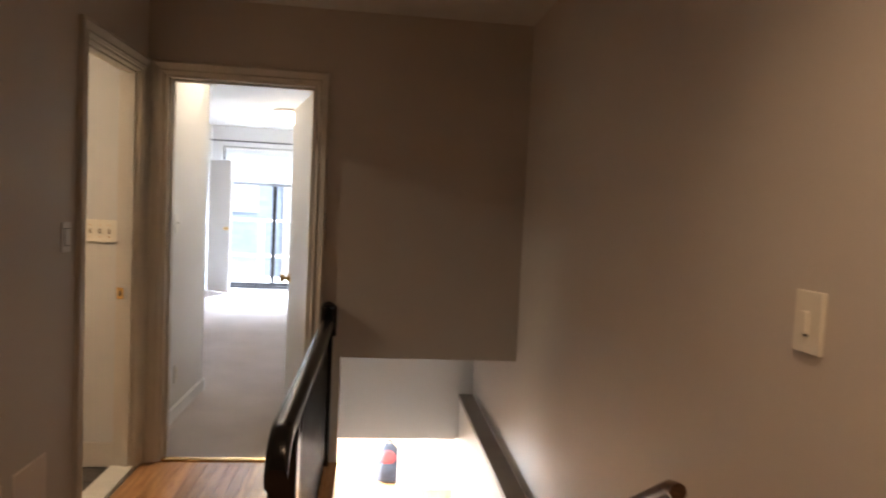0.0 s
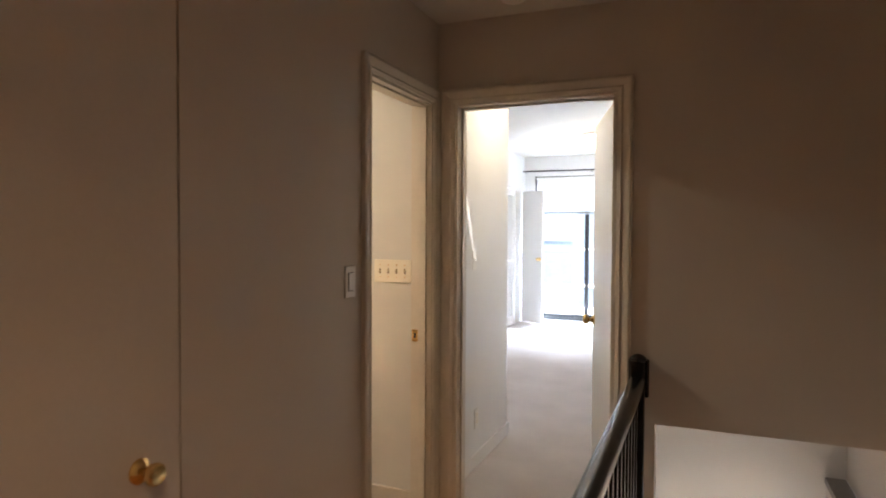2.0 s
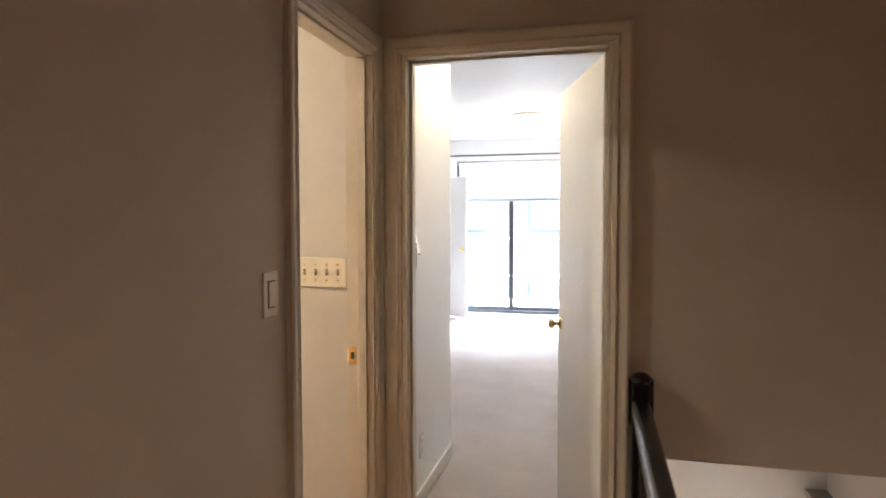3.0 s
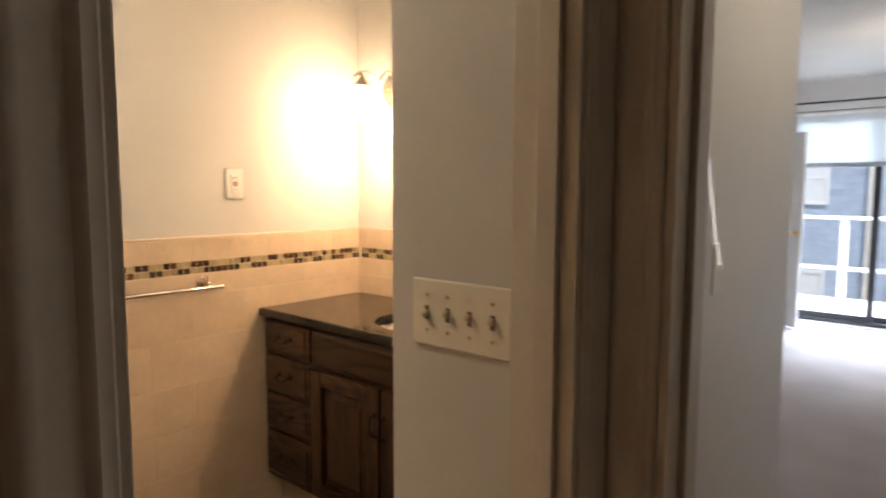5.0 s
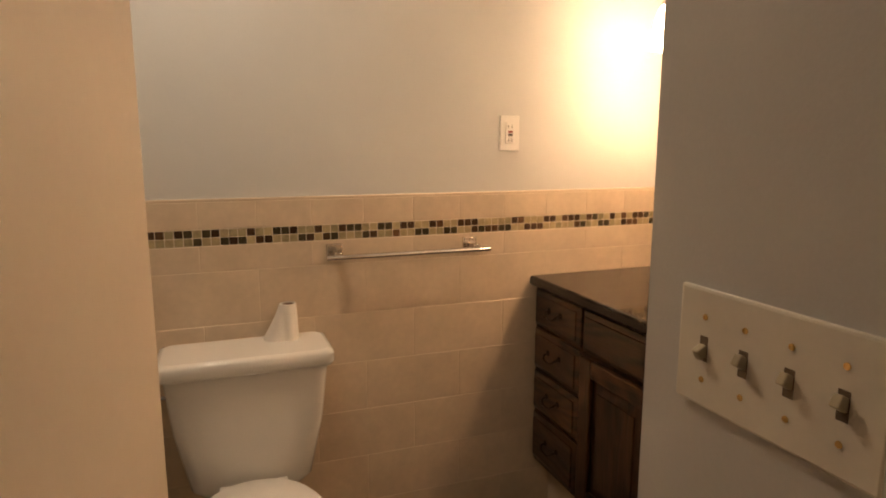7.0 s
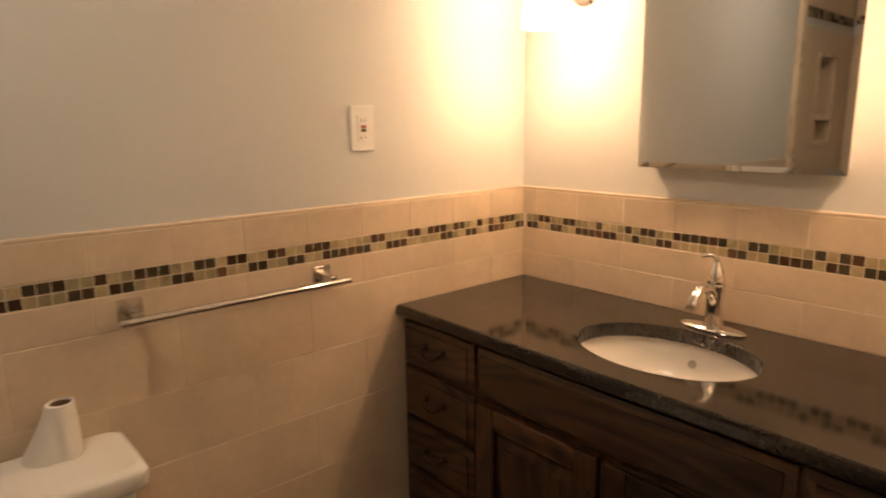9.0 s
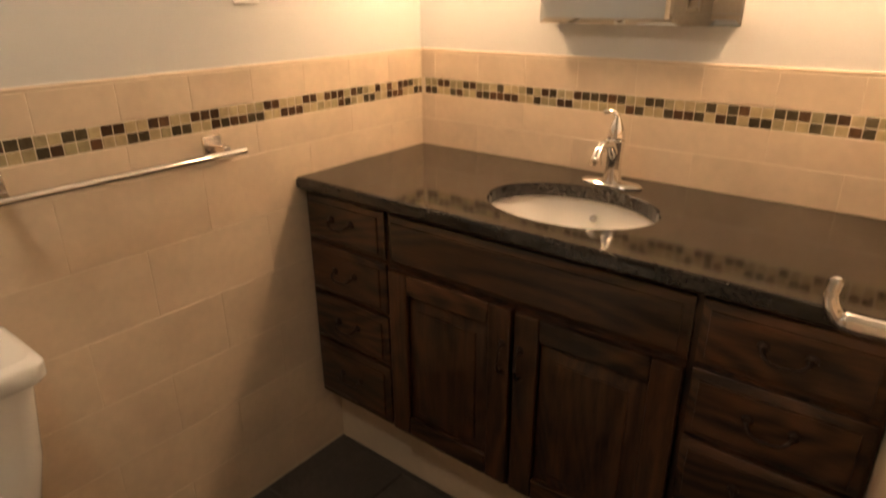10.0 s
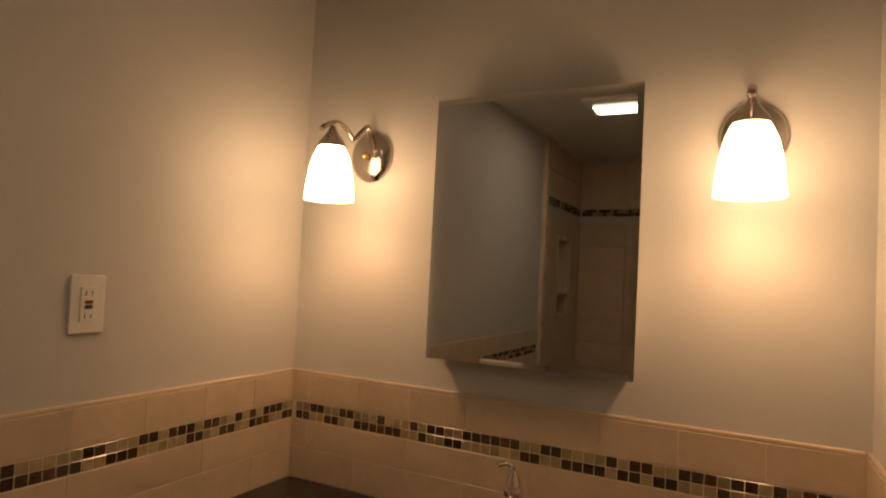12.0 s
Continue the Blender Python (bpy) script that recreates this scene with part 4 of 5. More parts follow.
def frame_ring(z, inset):
    ring = []
    for i in range(48):
        a = 2 * math.pi * i / 48
        c, s = math.cos(a), math.sin(a)
        k = min(abs(((X1 if c > 0 else X0) - CX) / c) if abs(c) > 1e-6 else 1e9, abs(((Y1 if s > 0 else Y0) - CY) / s) if abs(s) > 1e-6 else 1e9)
        ring.append([CX + c * k, CY + s * k])
    for corner in ((X0, Y0), (X1, Y0), (X0, Y1), (X1, Y1)):
        nearest = min(range(48), key=lambda i: (ring[i][0] - corner[0]) ** 2 + (ring[i][1] - corner[1]) ** 2)
        ring[nearest] = list(corner)
    return [(min(max(x, X0 + inset), X1 - inset), min(max(y, Y0 + inset), Y1 - inset), z) for x, y in ring]


slab_bm = bmesh.new()
rings = [oval(CX, CY, RX, RY, Z0, 48), oval(CX, CY, RX, RY, Z1 - 0.003, 48), oval(CX, CY, RX + 0.003, RY + 0.003, Z1, 48),
         frame_ring(Z1, 0.008), frame_ring(Z1 - 0.003, 0.003), frame_ring(Z1 - 0.010, 0), frame_ring(Z0 + 0.006, 0), frame_ring(Z0, 0.006), oval(CX, CY, RX, RY, Z0, 48)]
loft(slab_bm, rings, cap=False)
bmesh.ops.remove_doubles(slab_bm, verts=slab_bm.verts, dist=0.0001)
slab_ob = part("slab", slab_bm, GRANITE, top)
for p in slab_ob.data.polygons:
    p.use_smooth = False
basin = thing("sink_basin", (CX, CY, 0.76), "white oval porcelain sink set under the countertop", "sink")
part("bowl", loft(bmesh.new(), [oval(CX, CY, (RX + 0.02) * k, (RY + 0.02) * k, 0.906 - d, 40) for k, d in ((1.0, 0.0), (0.97, 0.02), (0.90, 0.06), (0.76, 0.10), (0.52, 0.130), (0.25, 0.142), (0.12, 0.145))], cap=False), PORCELAIN, basin)
part("drain", lathe(bmesh.new(), [(0.030, 0), (0.030, 0.004), (0.022, 0.005), (0.020, 0.001), (0.004, 0.001)], (CX, CY, 0.760), 20, cap=True), CHROME, basin)
part("overflow", lathe(bmesh.new(), [(0.011, 0), (0.010, 0.003), (0.004, 0.003)], segs=16, m=Matrix.Translation((CX, CY + RY * 0.90, 0.865)) @ pose(0, 0, 0, 66, 0, 0), cap=True), NICKEL, basin)

# faucet
FX, FY, FZ = -1.114, 0.995, 0.944
faucet = thing("faucet", (FX, FY, FZ), "chrome single-handle faucet with curved spout", "faucet")
part("base_plate", loft(bmesh.new(), [oval(FX, FY, 0.083, 0.028, FZ, 36), oval(FX, FY, 0.084, 0.029, FZ + 0.004, 36), oval(FX, FY, 0.076, 0.024, FZ + 0.009, 36), oval(FX, FY, 0.04, 0.018, FZ + 0.012, 36)]), CHROME, faucet)
part("body", lathe(bmesh.new(), [(0.027, 0.010), (0.024, 0.016), (0.0195, 0.05), (0.020, 0.085), (0.024, 0.112), (0.024, 0.118), (0.018, 0.124)], (FX, FY, FZ), 24, cap=True), CHROME, faucet)
part("spout", tube(bmesh.new(), curve_points([(FX, FY - 0.005, FZ + 0.080), (FX, FY - 0.035, FZ + 0.112), (FX, FY - 0.075, FZ + 0.118), (FX, FY - 0.105, FZ + 0.100), (FX, FY - 0.112, FZ + 0.082)], 6), [0.014] * 7 + [0.0125] * 8 + [0.012] * 6 + [0.0145] * 4, 14), CHROME, faucet)
part("aerator", lathe(bmesh.new(), [(0.015, 0.004), (0.016, -0.004), (0.011, -0.005)], (FX, FY - 0.112, FZ + 0.080), 16, cap=True), CHROME, faucet)
lever = part("lever_dome", lathe(bmesh.new(), [(0.022, 0.122), (0.0225, 0.130), (0.019, 0.148), (0.011, 0.166), (0.007, 0.176)], (FX, FY, FZ), 22, cap=True), CHROME, faucet)
part("lever", tube(bmesh.new(), curve_points([(FX, FY, FZ + 0.166), (FX - 0.002, FY - 0.002, FZ + 0.182), (FX - 0.012, FY - 0.012, FZ + 0.192), (FX - 0.028, FY - 0.026, FZ + 0.189)], 5), [0.006] * 8 + [0.0052] * 4 + [0.006] * 4, 10), CHROME, lever)

# mirror cabinet
MX0, MX1, MZ0, MZ1, MY = -1.387, -0.872, 1.338, 1.997, 1.052
mirror = thing("mirror_cabinet", (-1.13, 1.08, 1.338), "frameless silver mirror cabinet hung above the dark vanity", "mirror")
part("box", boxes((MX0 + 0.012, MX1 - 0.012, MY + 0.009, BY, MZ0 + 0.012, MZ1 - 0.012), bevel=0.002), WHITE_PLASTIC, mirror)
rings = []
for inset, y in ((0.0, MY + 0.008), (0.0, MY + 0.0018), (0.014, MY), (0.016, MY)):
    rings.append([(MX0 + inset, y, MZ0 + inset), (MX1 - inset, y, MZ0 + inset), (MX1 - inset, y, MZ1 - inset), (MX0 + inset, y, MZ1 - inset)])
glass_bm = loft(bmesh.new(), rings)
face = part("mirror_glass", glass_bm, MIRROR, mirror)
for p in face.data.polygons:
    p.use_smooth = False


# sconces
def sconce(x, cy):
    z = 1.872
    ob = thing("wall_sconce", (x, BY, z), "nickel wall sconce with a lit white glass bell shade", "sconce", "sconces beside the mirror")
    part("back_plate", loft(bmesh.new(), [[(x + 0.068 * k * math.cos(a), BY - d, z + 0.074 * k * math.sin(a)) for a in np.linspace(0, 2 * math.pi, 36, endpoint=False)] for k, d in ((1.0, 0.0), (1.0, 0.006), (0.86, 0.018), (0.6, 0.026), (0.2, 0.029))]), NICKEL, ob)
    part("arm", tube(bmesh.new(), curve_points([(x, BY - 0.020, z + 0.01), (x, BY - 0.030, z + 0.075), (x, BY - 0.060, z + 0.060), (x, BY - 0.095, z + 0.028), (x, BY - 0.118, z + 0.042), (x, BY - 0.155, z + 0.058), (x, BY - 0.190, z + 0.052), (x, BY - 0.222, z + 0.036), (x, BY - 0.232, z + 0.026)], 6), 0.008, 12, 0.75), NICKEL, ob)
    part("finial", lathe(bmesh.new(), [(0.010, 0), (0.008, 0.006), (0.011, 0.012), (0.007, 0.020), (0.002, 0.022)], segs=14, m=Matrix.Translation((x, BY - 0.027, z - 0.005)) @ pose(0, 0, 0, 90, 0, 0), cap=True), BRASS, ob)
    part("cap", lathe(bmesh.new(), [(0.034, 1.862), (0.033, 1.872), (0.012, 1.902), (0.007, 1.916)], (x, cy, 0), 24, cap=True), NICKEL, ob)
    part("shade", lathe(bmesh.new(), [(0.029, 1.866), (0.036, 1.858), (0.046, 1.836), (0.054, 1.806), (0.060, 1.768), (0.0635, 1.724), (0.0605, 1.724), (0.057, 1.768), (0.051, 1.804), (0.043, 1.832), (0.033, 1.852), (0.010, 1.860)], (x, cy, 0), 32), OPAL, ob, "lit opal glass bell")
    return ob


sconce(-1.620, 0.923)
sconce(-0.656, 0.948)

fan = thing("fan_light", (-1.28, -0.62, HALL_H), "square white ceiling fan with a lit lens", "ceiling light")
part("grille", boxes((-1.44, -1.12, -0.77, -0.47, HALL_H - 0.018, HALL_H), bevel=0.006), WHITE_PLASTIC, fan)
part("lens", boxes((-1.40, -1.16, -0.69, -0.55, HALL_H - 0.024, HALL_H - 0.016), bevel=0.003), FAN_LENS, fan)

# shaver outlet on the towel wall
gf = thing("gfci_outlet", (BX, 0.457, 1.452), "white outlet with red and black test buttons", "outlet")
part("plate", boxes((BX, BX + 0.007, 0.420, 0.494, 1.392, 1.512), bevel=0.0028), WHITE_PLASTIC, gf)
part("face", boxes((BX + 0.005, BX + 0.010, 0.440, 0.474, 1.417, 1.487), bevel=0.001), WHITE_PLASTIC, gf)
part("red_button", boxes((BX + 0.009, BX + 0.0118, 0.449, 0.465, 1.453, 1.460)), RED_BUTTON, gf)
part("black_button", boxes((BX + 0.009, BX + 0.0118, 0.449, 0.465, 1.443, 1.450)), DARK_SLOT, gf)
for z in (1.428, 1.474):
    for y in (0.450, 0.463):
        part("slot", boxes((BX + 0.0095, BX + 0.0103, y - 0.001, y + 0.001, z - 0.005, z + 0.005)), DARK_SLOT, gf)

# towel bar
bar = thing("towel_bar", (BX, 0.07, 1.07), "chrome towel bar on square posts", "towel bar")
for y in (-0.165, 0.305):
    part("post", boxes((BX + 0.010, BX + 0.018, y - 0.026, y + 0.026, 1.046, 1.098), (BX + 0.016, BX + 0.078, y - 0.011, y + 0.011, 1.060, 1.080), bevel=0.003), NICKEL, bar)
part("rod", tube(bmesh.new(), [(BX + 0.075, -0.200, 1.062), (BX + 0.075, 0.355, 1.062)], 0.0085, 14), CHROME, bar)

# toilet
TY = -0.455
toilet = thing("toilet", (-1.55, TY, 0), "white porcelain toilet with a two-piece tank", "toilet")


def rounded(x0, x1, y0, y1, z, r=0.04):
    ring = []
    for cx, cy, a0 in ((x1 - r, y1 - r, 0), (x0 + r, y1 - r, 90), (x0 + r, y0 + r, 180), (x1 - r, y0 + r, 270)):
        for k in range(6):
            a = radians(a0 + k * 18)
            ring.append((cx + r * math.cos(a), cy + r * math.sin(a), z))
    return ring


part("tank", loft(bmesh.new(), [rounded(BX + 0.03, -1.69, TY - 0.155, TY + 0.155, 0.385), rounded(BX + 0.025, -1.675, TY - 0.175, TY + 0.175, 0.41), rounded(BX + 0.02, -1.655, TY - 0.213, TY + 0.213, 0.60), rounded(BX + 0.02, -1.645, TY - 0.230, TY + 0.230, 0.768)]), PORCELAIN, toilet)
part("tank_lid", loft(bmesh.new(), [rounded(BX + 0.018, -1.630, TY - 0.240, TY + 0.240, 0.770, 0.03), rounded(BX + 0.014, -1.624, TY - 0.246, TY + 0.246, 0.779, 0.03), rounded(BX + 0.014, -1.624, TY - 0.246, TY + 0.246, 0.806, 0.03), rounded(BX + 0.018, -1.629, TY - 0.241, TY + 0.241, 0.814, 0.03), rounded(BX + 0.028, -1.642, TY - 0.230, TY + 0.230, 0.818, 0.03)]), PORCELAIN, toilet)
lv = part("lever", tube(bmesh.new(), curve_points([(-1.685, TY - 0.208, 0.712), (-1.685, TY - 0.256, 0.712), (-1.675, TY - 0.268, 0.708), (-1.640, TY - 0.273, 0.694), (-1.612, TY - 0.272, 0.680)], 4), [0.008] * 8 + [0.009] * 8 + [0.011], 10, 0.75), CHROME, toilet, "chrome flush lever")
part("escutcheon", lathe(bmesh.new(), [(0.016, 0), (0.015, 0.006), (0.008, 0.009)], segs=16, m=Matrix.Translation((-1.685, TY - 0.211, 0.712)) @ pose(0, 0, 0, 90, 0, 0), cap=True), CHROME, lv)
part("bowl", loft(bmesh.new(), [oval(-1.45, TY, 0.215, 0.11, 0.0, 36, 2.6), oval(-1.45, TY, 0.205, 0.10, 0.05, 36, 2.5), oval(-1.44, TY, 0.20, 0.10, 0.15, 36, 2.4), oval(-1.42, TY, 0.23, 0.14, 0.25, 36, 2.3), oval(-1.405, TY, 0.265, 0.18, 0.34, 36, 2.2), oval(-1.40, TY, 0.275, 0.188, 0.385, 36, 2.2), oval(-1.40, TY, 0.270, 0.184, 0.397, 36, 2.2)]), PORCELAIN, toilet)
part("tank_shelf", boxes((BX + 0.04, -1.60, TY - 0.12, TY + 0.12, 0.20, 0.388), bevel=0.02), PORCELAIN, toilet)
part("seat", loft(bmesh.new(), [oval(-1.395, TY, 0.262, 0.186, 0.398, 36, 2.2), oval(-1.395, TY, 0.268, 0.190, 0.406, 36, 2.2), oval(-1.395, TY, 0.264, 0.187, 0.416, 36, 2.2)]), WHITE_PLASTIC, toilet)
part("seat_lid", loft(bmesh.new(), [oval(-1.397, TY, 0.262, 0.186, 0.418, 36, 2.2), oval(-1.397, TY, 0.266, 0.189, 0.428, 36, 2.2), oval(-1.397, TY, 0.255, 0.180, 0.438, 36, 2.2), oval(-1.397, TY, 0.18, 0.12, 0.443, 36, 2.2)]), WHITE_PLASTIC, toilet)
for s in (-1, 1):
    part("hinge", tube(bmesh.new(), [(-1.640, TY + s * 0.075 - 0.02, 0.425), (-1.640, TY + s * 0.075 + 0.02, 0.425)], 0.012, 10), WHITE_PLASTIC, toilet)

# nearly used paper roll with its loose sheet standing out
RXX, RYY, RZ = -1.780, -0.325, 0.818
roll = thing("toilet_roll", (RXX, RYY, RZ), "nearly used white toilet roll, loose sheet flaring out, on the tank", "toilet paper")
flare = []
for h in np.linspace(0, 1, 9):
    out = 0.052 * (1 - h) ** 1.15
    ring = []
    for a in np.linspace(0, 2 * math.pi, 36, endpoint=False):
        lean = max(0.0, math.cos(a - radians(243))) ** 1.5
        r = 0.0255 + 0.004 * (1 - h) + out * lean + 0.0007 * math.sin(5 * a + 3 * h)
        ring.append((RXX + r * math.cos(a), RYY + r * math.sin(a), RZ + 0.0005 + 0.112 * h))
    flare.append(ring)
flare.append([(RXX + 0.0205 * math.cos(a), RYY + 0.0205 * math.sin(a), RZ + 0.1135) for a in np.linspace(0, 2 * math.pi, 36, endpoint=False)])
flare.append([(RXX + 0.0200 * math.cos(a), RYY + 0.0200 * math.sin(a), RZ + 0.050) for a in np.linspace(0, 2 * math.pi, 36, endpoint=False)])
part("paper", loft(bmesh.new(), flare, cap=False), PAPER, roll)
part("core", lathe(bmesh.new(), [(0.0196, 0.0), (0.0196, 0.110), (0.0182, 0.110), (0.0182, 0.0)], (RXX, RYY, RZ), 24), CARD, roll, "brown cardboard core")

# hook on the wall end beside the vanity
HY, HZ = 0.22, 1.075
hook = thing("robe_hook", (BR, HY, HZ), "chrome arm holder with an upturned tip", "hook")
part("rose", lathe(bmesh.new(), [(0.026, 0), (0.025, 0.006), (0.012, 0.012)], segs=22, m=Matrix.Translation((BR + 0.016, HY, HZ)) @ pose(0, 0, 0, 0, -90, 0), cap=True), CHROME, hook)
part("arm", tube(bmesh.new(), curve_points([(BR + 0.011, HY, HZ), (BR - 0.070, HY, HZ - 0.002), (BR - 0.086, HY, HZ + 0.006), (BR - 0.093, HY, HZ + 0.024), (BR - 0.091, HY, HZ + 0.046)], 6), [0.011] * 8 + [0.008] * 8 + [0.0075] * 8 + [0.004], 12), CHROME, hook)

# shower at the far end
tub = thing("bathtub", (-0.99, -1.64, 0), "white bathtub in the tiled shower alcove", "bathtub")
part("apron", boxes((BX + 0.012, -0.172, -1.30, -1.24, 0, 0.40), bevel=0.01), PORCELAIN, tub)
part("rim", boxes((BX + 0.012, -0.172, -1.30, -1.225, 0.40, 0.43), (BX + 0.012, -0.172, -2.068, -2.0, 0.40, 0.43), bevel=0.01), PORCELAIN, tub)
part("basin", boxes((BX + 0.012, -0.172, -2.0, -1.30, 0.05, 0.09)), PORCELAIN, tub)

# ------------------------------------------------------------------ tiles
TOP, M1, M0 = 1.244, 1.160, 1.110
ROWS = [1.110, 1.030, 0.862, 0.692, 0.522, 0.352, 0.182, 0.012]
GAP = 0.0022


def lay(wall, axis, plane, out, a0, a1, floor_from=0.0, seed=1, mosaics=True):
    """Grout bed, large tiles, two rows of glass mosaic and a rounded cap on one wall."""
    rnd = random.Random(seed)
    def block(lo, hi, z0, z1, d0, d1):
        p0, p1 = sorted((plane + out * d0, plane + out * d1))
        return (p0, p1, lo, hi, z0, z1) if axis == "x" else (lo, hi, p0, p1, z0, z1)
    def put(name, lo, hi, z0, z1, depth, mat, bevel):
        size = (depth, hi - lo, z1 - z0) if axis == "x" else (hi - lo, depth, z1 - z0)
        mid = plane + out * (0.004 + depth / 2)
        at = (mid, (lo + hi) / 2, (z0 + z1) / 2) if axis == "x" else ((lo + hi) / 2, mid, (z0 + z1) / 2)
        piece(name, size, at, mat, wall, bevel)
    part("grout_bed", boxes(block(a0, a1, floor_from, TOP, 0.0, 0.0100)), GROUT, wall)
    part("cap", boxes(block(a0, a1, TOP - 0.0018, TOP + 0.008, 0.0, 0.0112), bevel=0.0035), TILE, wall, "rounded cap of the tiling")
    step = 0.168
    a = a1
    while a > a0 + 0.01:
        lo = max(a - step, a0)
        put("tile", lo + GAP / 4, a - GAP / 4, M1 + GAP, TOP - GAP, 0.007, TILE, 0.0008)
        a = lo
    for r, (z1, z0) in enumerate(zip(ROWS, ROWS[1:])):
        if z1 < floor_from + 0.02:
            continue
        z0 = max(z0, floor_from)
        a = a1 + (0.168 if r % 2 else 0.0)
        while a > a0 + 0.01:
            lo, hi = max(a - 0.336, a0), min(a, a1)
            if hi - lo > 0.01:
                put("tile", lo + GAP / 5, hi - GAP / 5, z0 + GAP / 2, z1 - GAP / 2, 0.007, TILE, 0.0010)
            a -= 0.336
    pitch = 0.0257
    if mosaics:
        count = int((a1 - 0.001 - a0) / pitch)
        first = []
        while len(first) < count:
            first += [len(first) // 2 % 2 == 0 if rnd.random() < 0.8 else rnd.random() < 0.5] * rnd.choice((1, 2, 2, 2))
        for row in range(2):
            for i in range(count):
                a = a1 - 0.001 - i * pitch
                dark = first[i] if row == 0 else (not first[i] if rnd.random() < 0.88 else first[i])
                kind = GLASS_TILES[rnd.choice((0, 0, 1, 1, 2))] if dark else GLASS_TILES[rnd.choice((3, 3, 4))]
                z0 = M0 + 0.001 + row * 0.0248
                put("mosaic_tile", a - pitch + 0.0014, a, z0, z0 + 0.0234, 0.0068, kind, 0.0010)


lay(wall_bath_west, "x", BX, 1, -1.20, BY, 0.0, 3)
lay(wall_bath_north, "y", BY, -1, BX + 0.011, BR - 0.011, 0.94, 5)
lay(wall_bath_chase, "x", CHX, -1, -0.056, BY + SHIFT.y, 0.0, 8)
pivot = Matrix.Translation((CHX, BY + SHIFT.y, 0))  # the side wall runs slightly out of square
wall_bath_chase.matrix_basis = pivot @ pose(0, 0, 0, 0, 0, 1.65) @ pivot.inverted()
# tiled shower alcove
trim = structure("trim_shower_edge", boxes((BX, BX + 0.030, -1.262, -1.202, 0.0, HALL_H), bevel=0.006), BULLNOSE, "rounded tile edge at the shower", "trim")
for wall, name_axis, plane, out, a0, a1 in ((wall_bath_west, "x", BX, 1, -2.08, -1.262), (wall_bath_south, "y", -2.08, 1, BX + 0.011, -0.172)):
    def put(lo, hi, z0, z1, d0, d1, mat, nm):
        p0, p1 = sorted((plane + out * d0, plane + out * d1))
        size = (p1 - p0, hi - lo, z1 - z0) if name_axis == "x" else (hi - lo, p1 - p0, z1 - z0)
        at = ((p0 + p1) / 2, (lo + hi) / 2, (z0 + z1) / 2) if name_axis == "x" else ((lo + hi) / 2, (p0 + p1) / 2, (z0 + z1) / 2)
        piece(nm, size, at, mat, wall)
    zs = [0.43 + 0.172 * i for i in range(9)] + [2.03, 2.083, 2.255]
    for z in zs:
        a = a1
        while a > a0 + 0.02:
            lo = max(a - 0.336, a0)
            if abs(z - 2.03) > 0.01 and not (name_axis == "x" and 1.2 < z < 1.9 and a > -1.9):
                put(lo + 0.0015, a - 0.0015, z + 0.0015, min(z + 0.1705, 2.028 if z < 2.03 else HALL_H), 0.0, 0.010, TILE, "tile")
            a = lo
    a = a1
    rnd = random.Random(21)
    while a - 0.0257 > a0:
        for k in range(2):
            put(a - 0.0239, a, 2.0315 + 0.0256 * k, 2.0555 + 0.0256 * k, 0.0, 0.010, GLASS_TILES[rnd.choice((0, 1, 2, 3, 4))], "mosaic_tile")
        a -= 0.0257
niche = structure("niche_shower", boxes((BX + 0.0105, BX + 0.016, -1.83, -1.81, 1.31, 1.85), (BX + 0.0105, BX + 0.016, -1.55, -1.53, 1.31, 1.85), (BX + 0.0105, BX + 0.016, -1.81, -1.55, 1.83, 1.85), (BX + 0.0105, BX + 0.016, -1.81, -1.55, 1.46, 1.49), (BX + 0.0105, BX + 0.016, -1.81, -1.55, 1.31, 1.33), bevel=0.003), BULLNOSE, "two tiled niches in the shower wall", "niche")
part("surround", boxes((BX, BX + 0.010, -1.934, -1.812, 1.29, 1.978), (BX, BX + 0.010, -1.548, -1.262, 1.29, 1.978), (BX, BX + 0.010, -1.812, -1.548, 1.29, 1.33), (BX, BX + 0.010, -1.812, -1.548, 1.46, 1.49), (BX, BX + 0.010, -1.812, -1.548, 1.83, 1.978)), TILE, niche)

part("lining", boxes((BX - 0.090, BX - 0.080, -1.809, -1.551, 1.332, 1.458), (BX - 0.090, BX - 0.080, -1.809, -1.551, 1.492, 1.828), (BX - 0.080, BX - 0.002, -1.812, -1.804, 1.332, 1.828), (BX - 0.080, BX - 0.002, -1.556, -1.548, 1.332, 1.828), (BX - 0.080, BX - 0.002, -1.804, -1.556, 1.330, 1.336), (BX - 0.080, BX - 0.002, -1.804, -1.556, 1.490, 1.496)), TILE, niche)

# slate floor
x = BX
while x < -0.13:
    y = 0.93
    while y > -1.24:
        x1, y0 = min(x + 0.302, -0.122), max(y - 0.302, -1.238)
        if y > y0 + 0.02 and x1 > x + 0.02:
            piece("floor_tile", (x1 - x - 0.004, y - y0 - 0.004, 0.010), ((x + x1) / 2, (y + y0) / 2, -0.005), SLATE, floor_bath, 0.0015)
        y -= 0.302
    x += 0.302

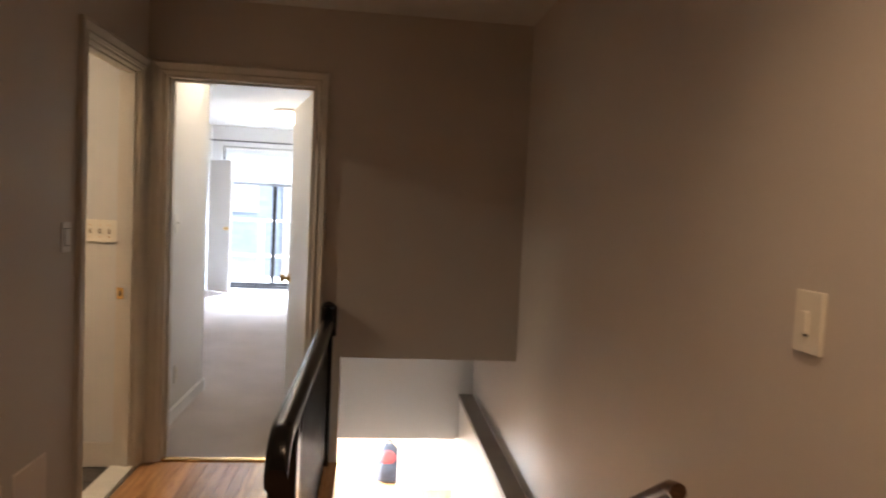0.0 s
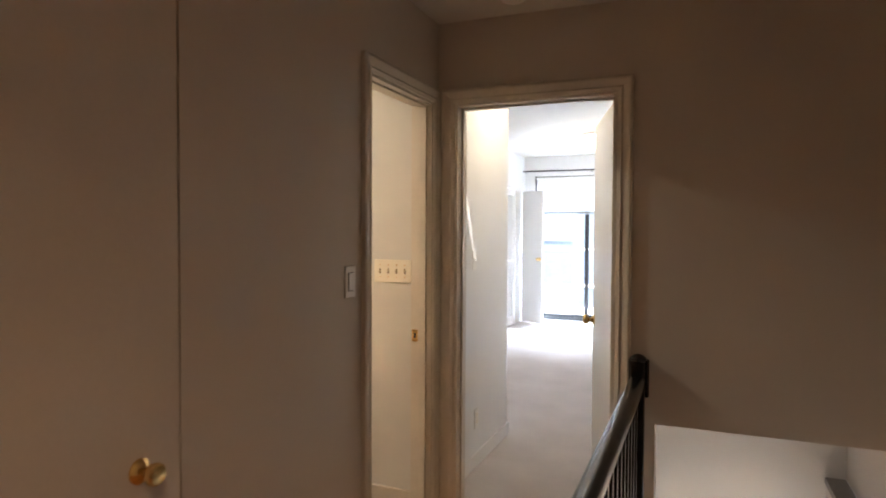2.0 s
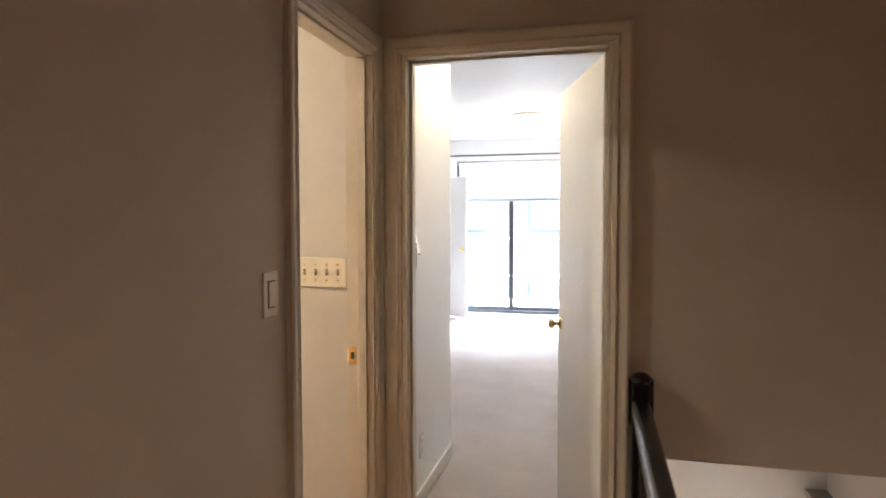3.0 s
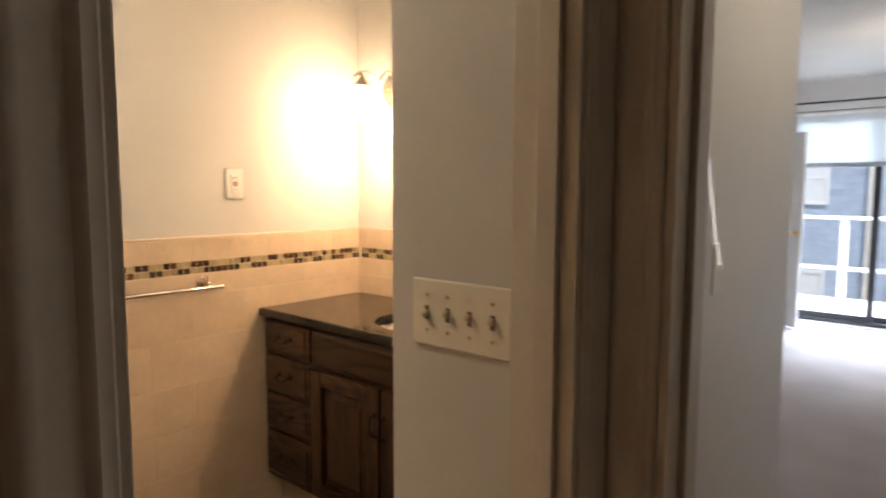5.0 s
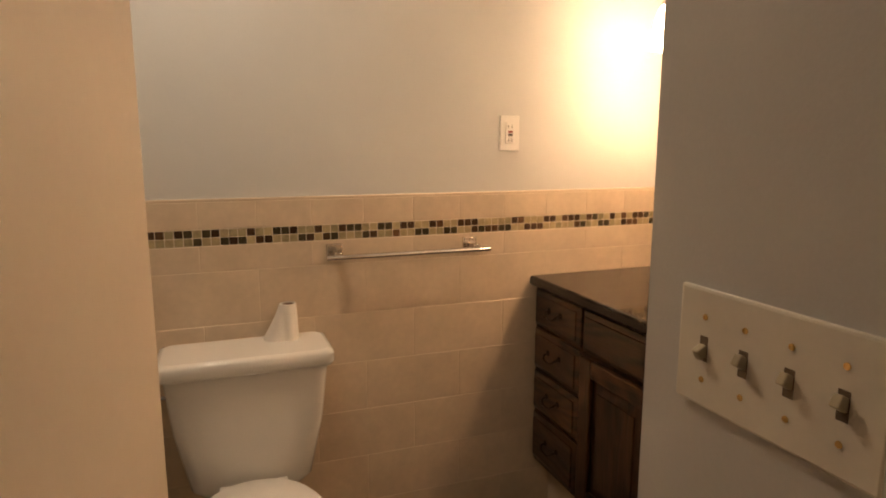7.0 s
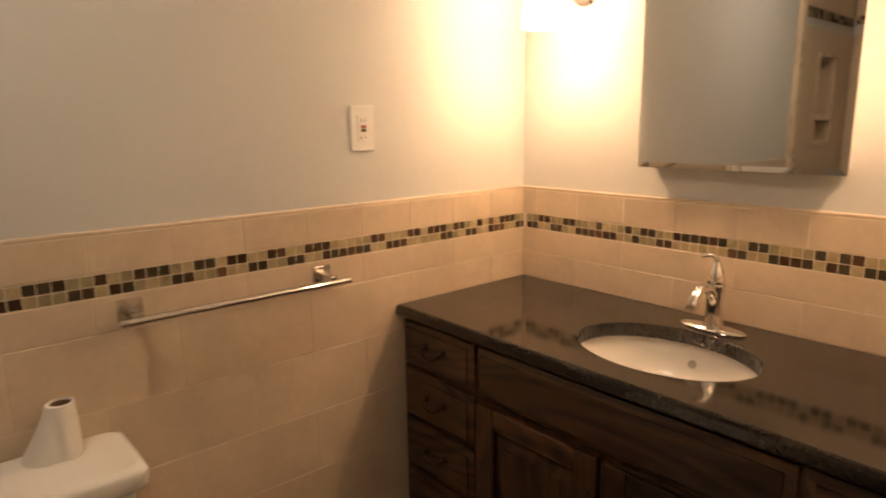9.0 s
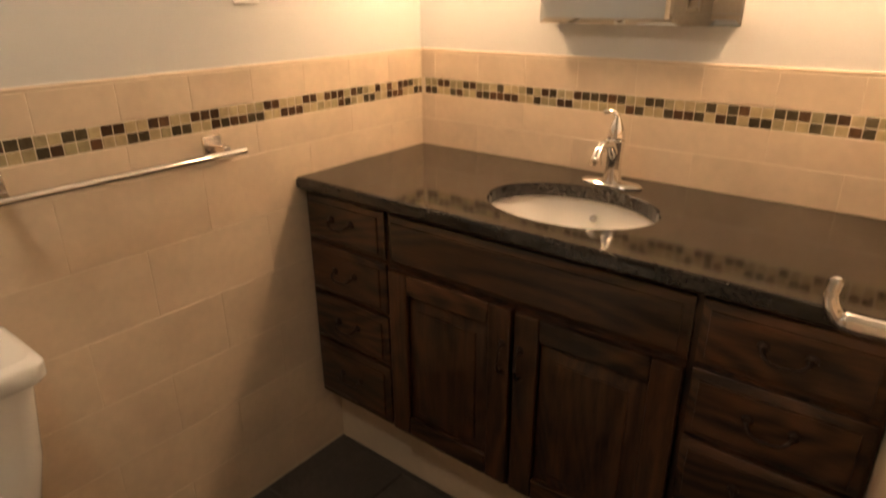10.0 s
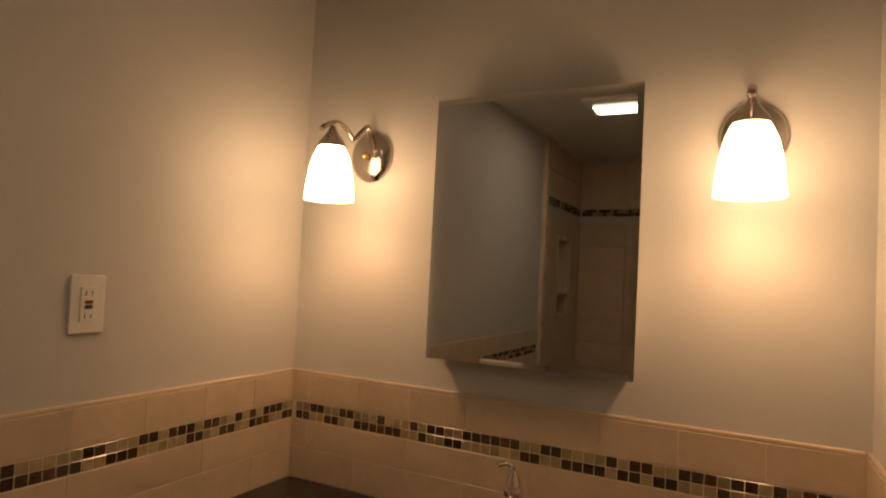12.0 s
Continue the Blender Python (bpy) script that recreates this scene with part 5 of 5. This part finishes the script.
# set the bathroom in its place beside the hallway
OWN = ("wall_bath_west", "wall_bath_north", "wall_bath_south", "ceiling_bath", "floor_bath", "vanity", "countertop", "sink_basin", "faucet", "mirror_cabinet", "wall_sconce", "fan_light",
       "gfci_outlet", "towel_bar", "toilet", "toilet_roll", "robe_hook", "bathtub", "trim_shower_edge", "niche_shower")
for ob in scene.objects:
    if ob.parent is None and ob.name.split(".")[0] in OWN:
        ob.location += SHIFT

# four-gang switch
sw = thing("switch_plate", (-0.216, -0.068, 1.221), "ivory four-gang toggle switch plate on the pale wall", "switch")
part("plate", boxes((-0.319, -0.113, -0.0745, -0.068, 1.164, 1.278), bevel=0.0032), IVORY, sw)
for i in range(4):
    x = -0.216 + (i - 1.5) * 0.046
    part("slot", boxes((x - 0.005, x + 0.005, -0.0746, -0.0725, 1.209, 1.233)), BROWN_SLOT, sw)
    tog = boxes((-0.0040, 0.0040, -0.012, 0.0, -0.0055, 0.0055), bevel=0.0015)
    bmesh.ops.transform(tog, verts=tog.verts, matrix=pose(x, -0.0725, 1.221, -28 if i else 28, 0, 0))
    part("toggle", tog, AGED_IVORY, sw)
    for z in (1.191, 1.251):
        part("screw", lathe(bmesh.new(), [(0.0032, 0), (0.0028, 0.0014), (0.0006, 0.0016)], segs=10, m=Matrix.Translation((x, -0.074, z)) @ pose(0, 0, 0, 90, 0, 0), cap=True), BRASS, sw)

# oak strips of the landing, the near ones one by one
rnd = random.Random(4)
x = 0.013
while x < 1.0:
    y = -0.002
    first = rnd.uniform(0.3, 1.2)
    while y > -3.6:
        length = first if y > -0.01 else rnd.uniform(0.7, 1.3)
        y0 = max(y - length, -3.6)
        length = round(y - y0, 2)
        piece("floor_strip", (0.0555, length - 0.001, 0.012), (x + 0.0285, y - length / 2, -0.006), OAK_FLOOR, floor_hall, 0.0008)
        y -= length
        if length < 0.02:
            break
    x += 0.057
rest = boxes((0.0, 1.03, -6.0, -3.605, -0.012, 0.0), (1.032, 2.005, -6.0, -2.10, -0.012, 0.0))
part("floor_strips", rest, OAK_FLOOR, floor_hall)
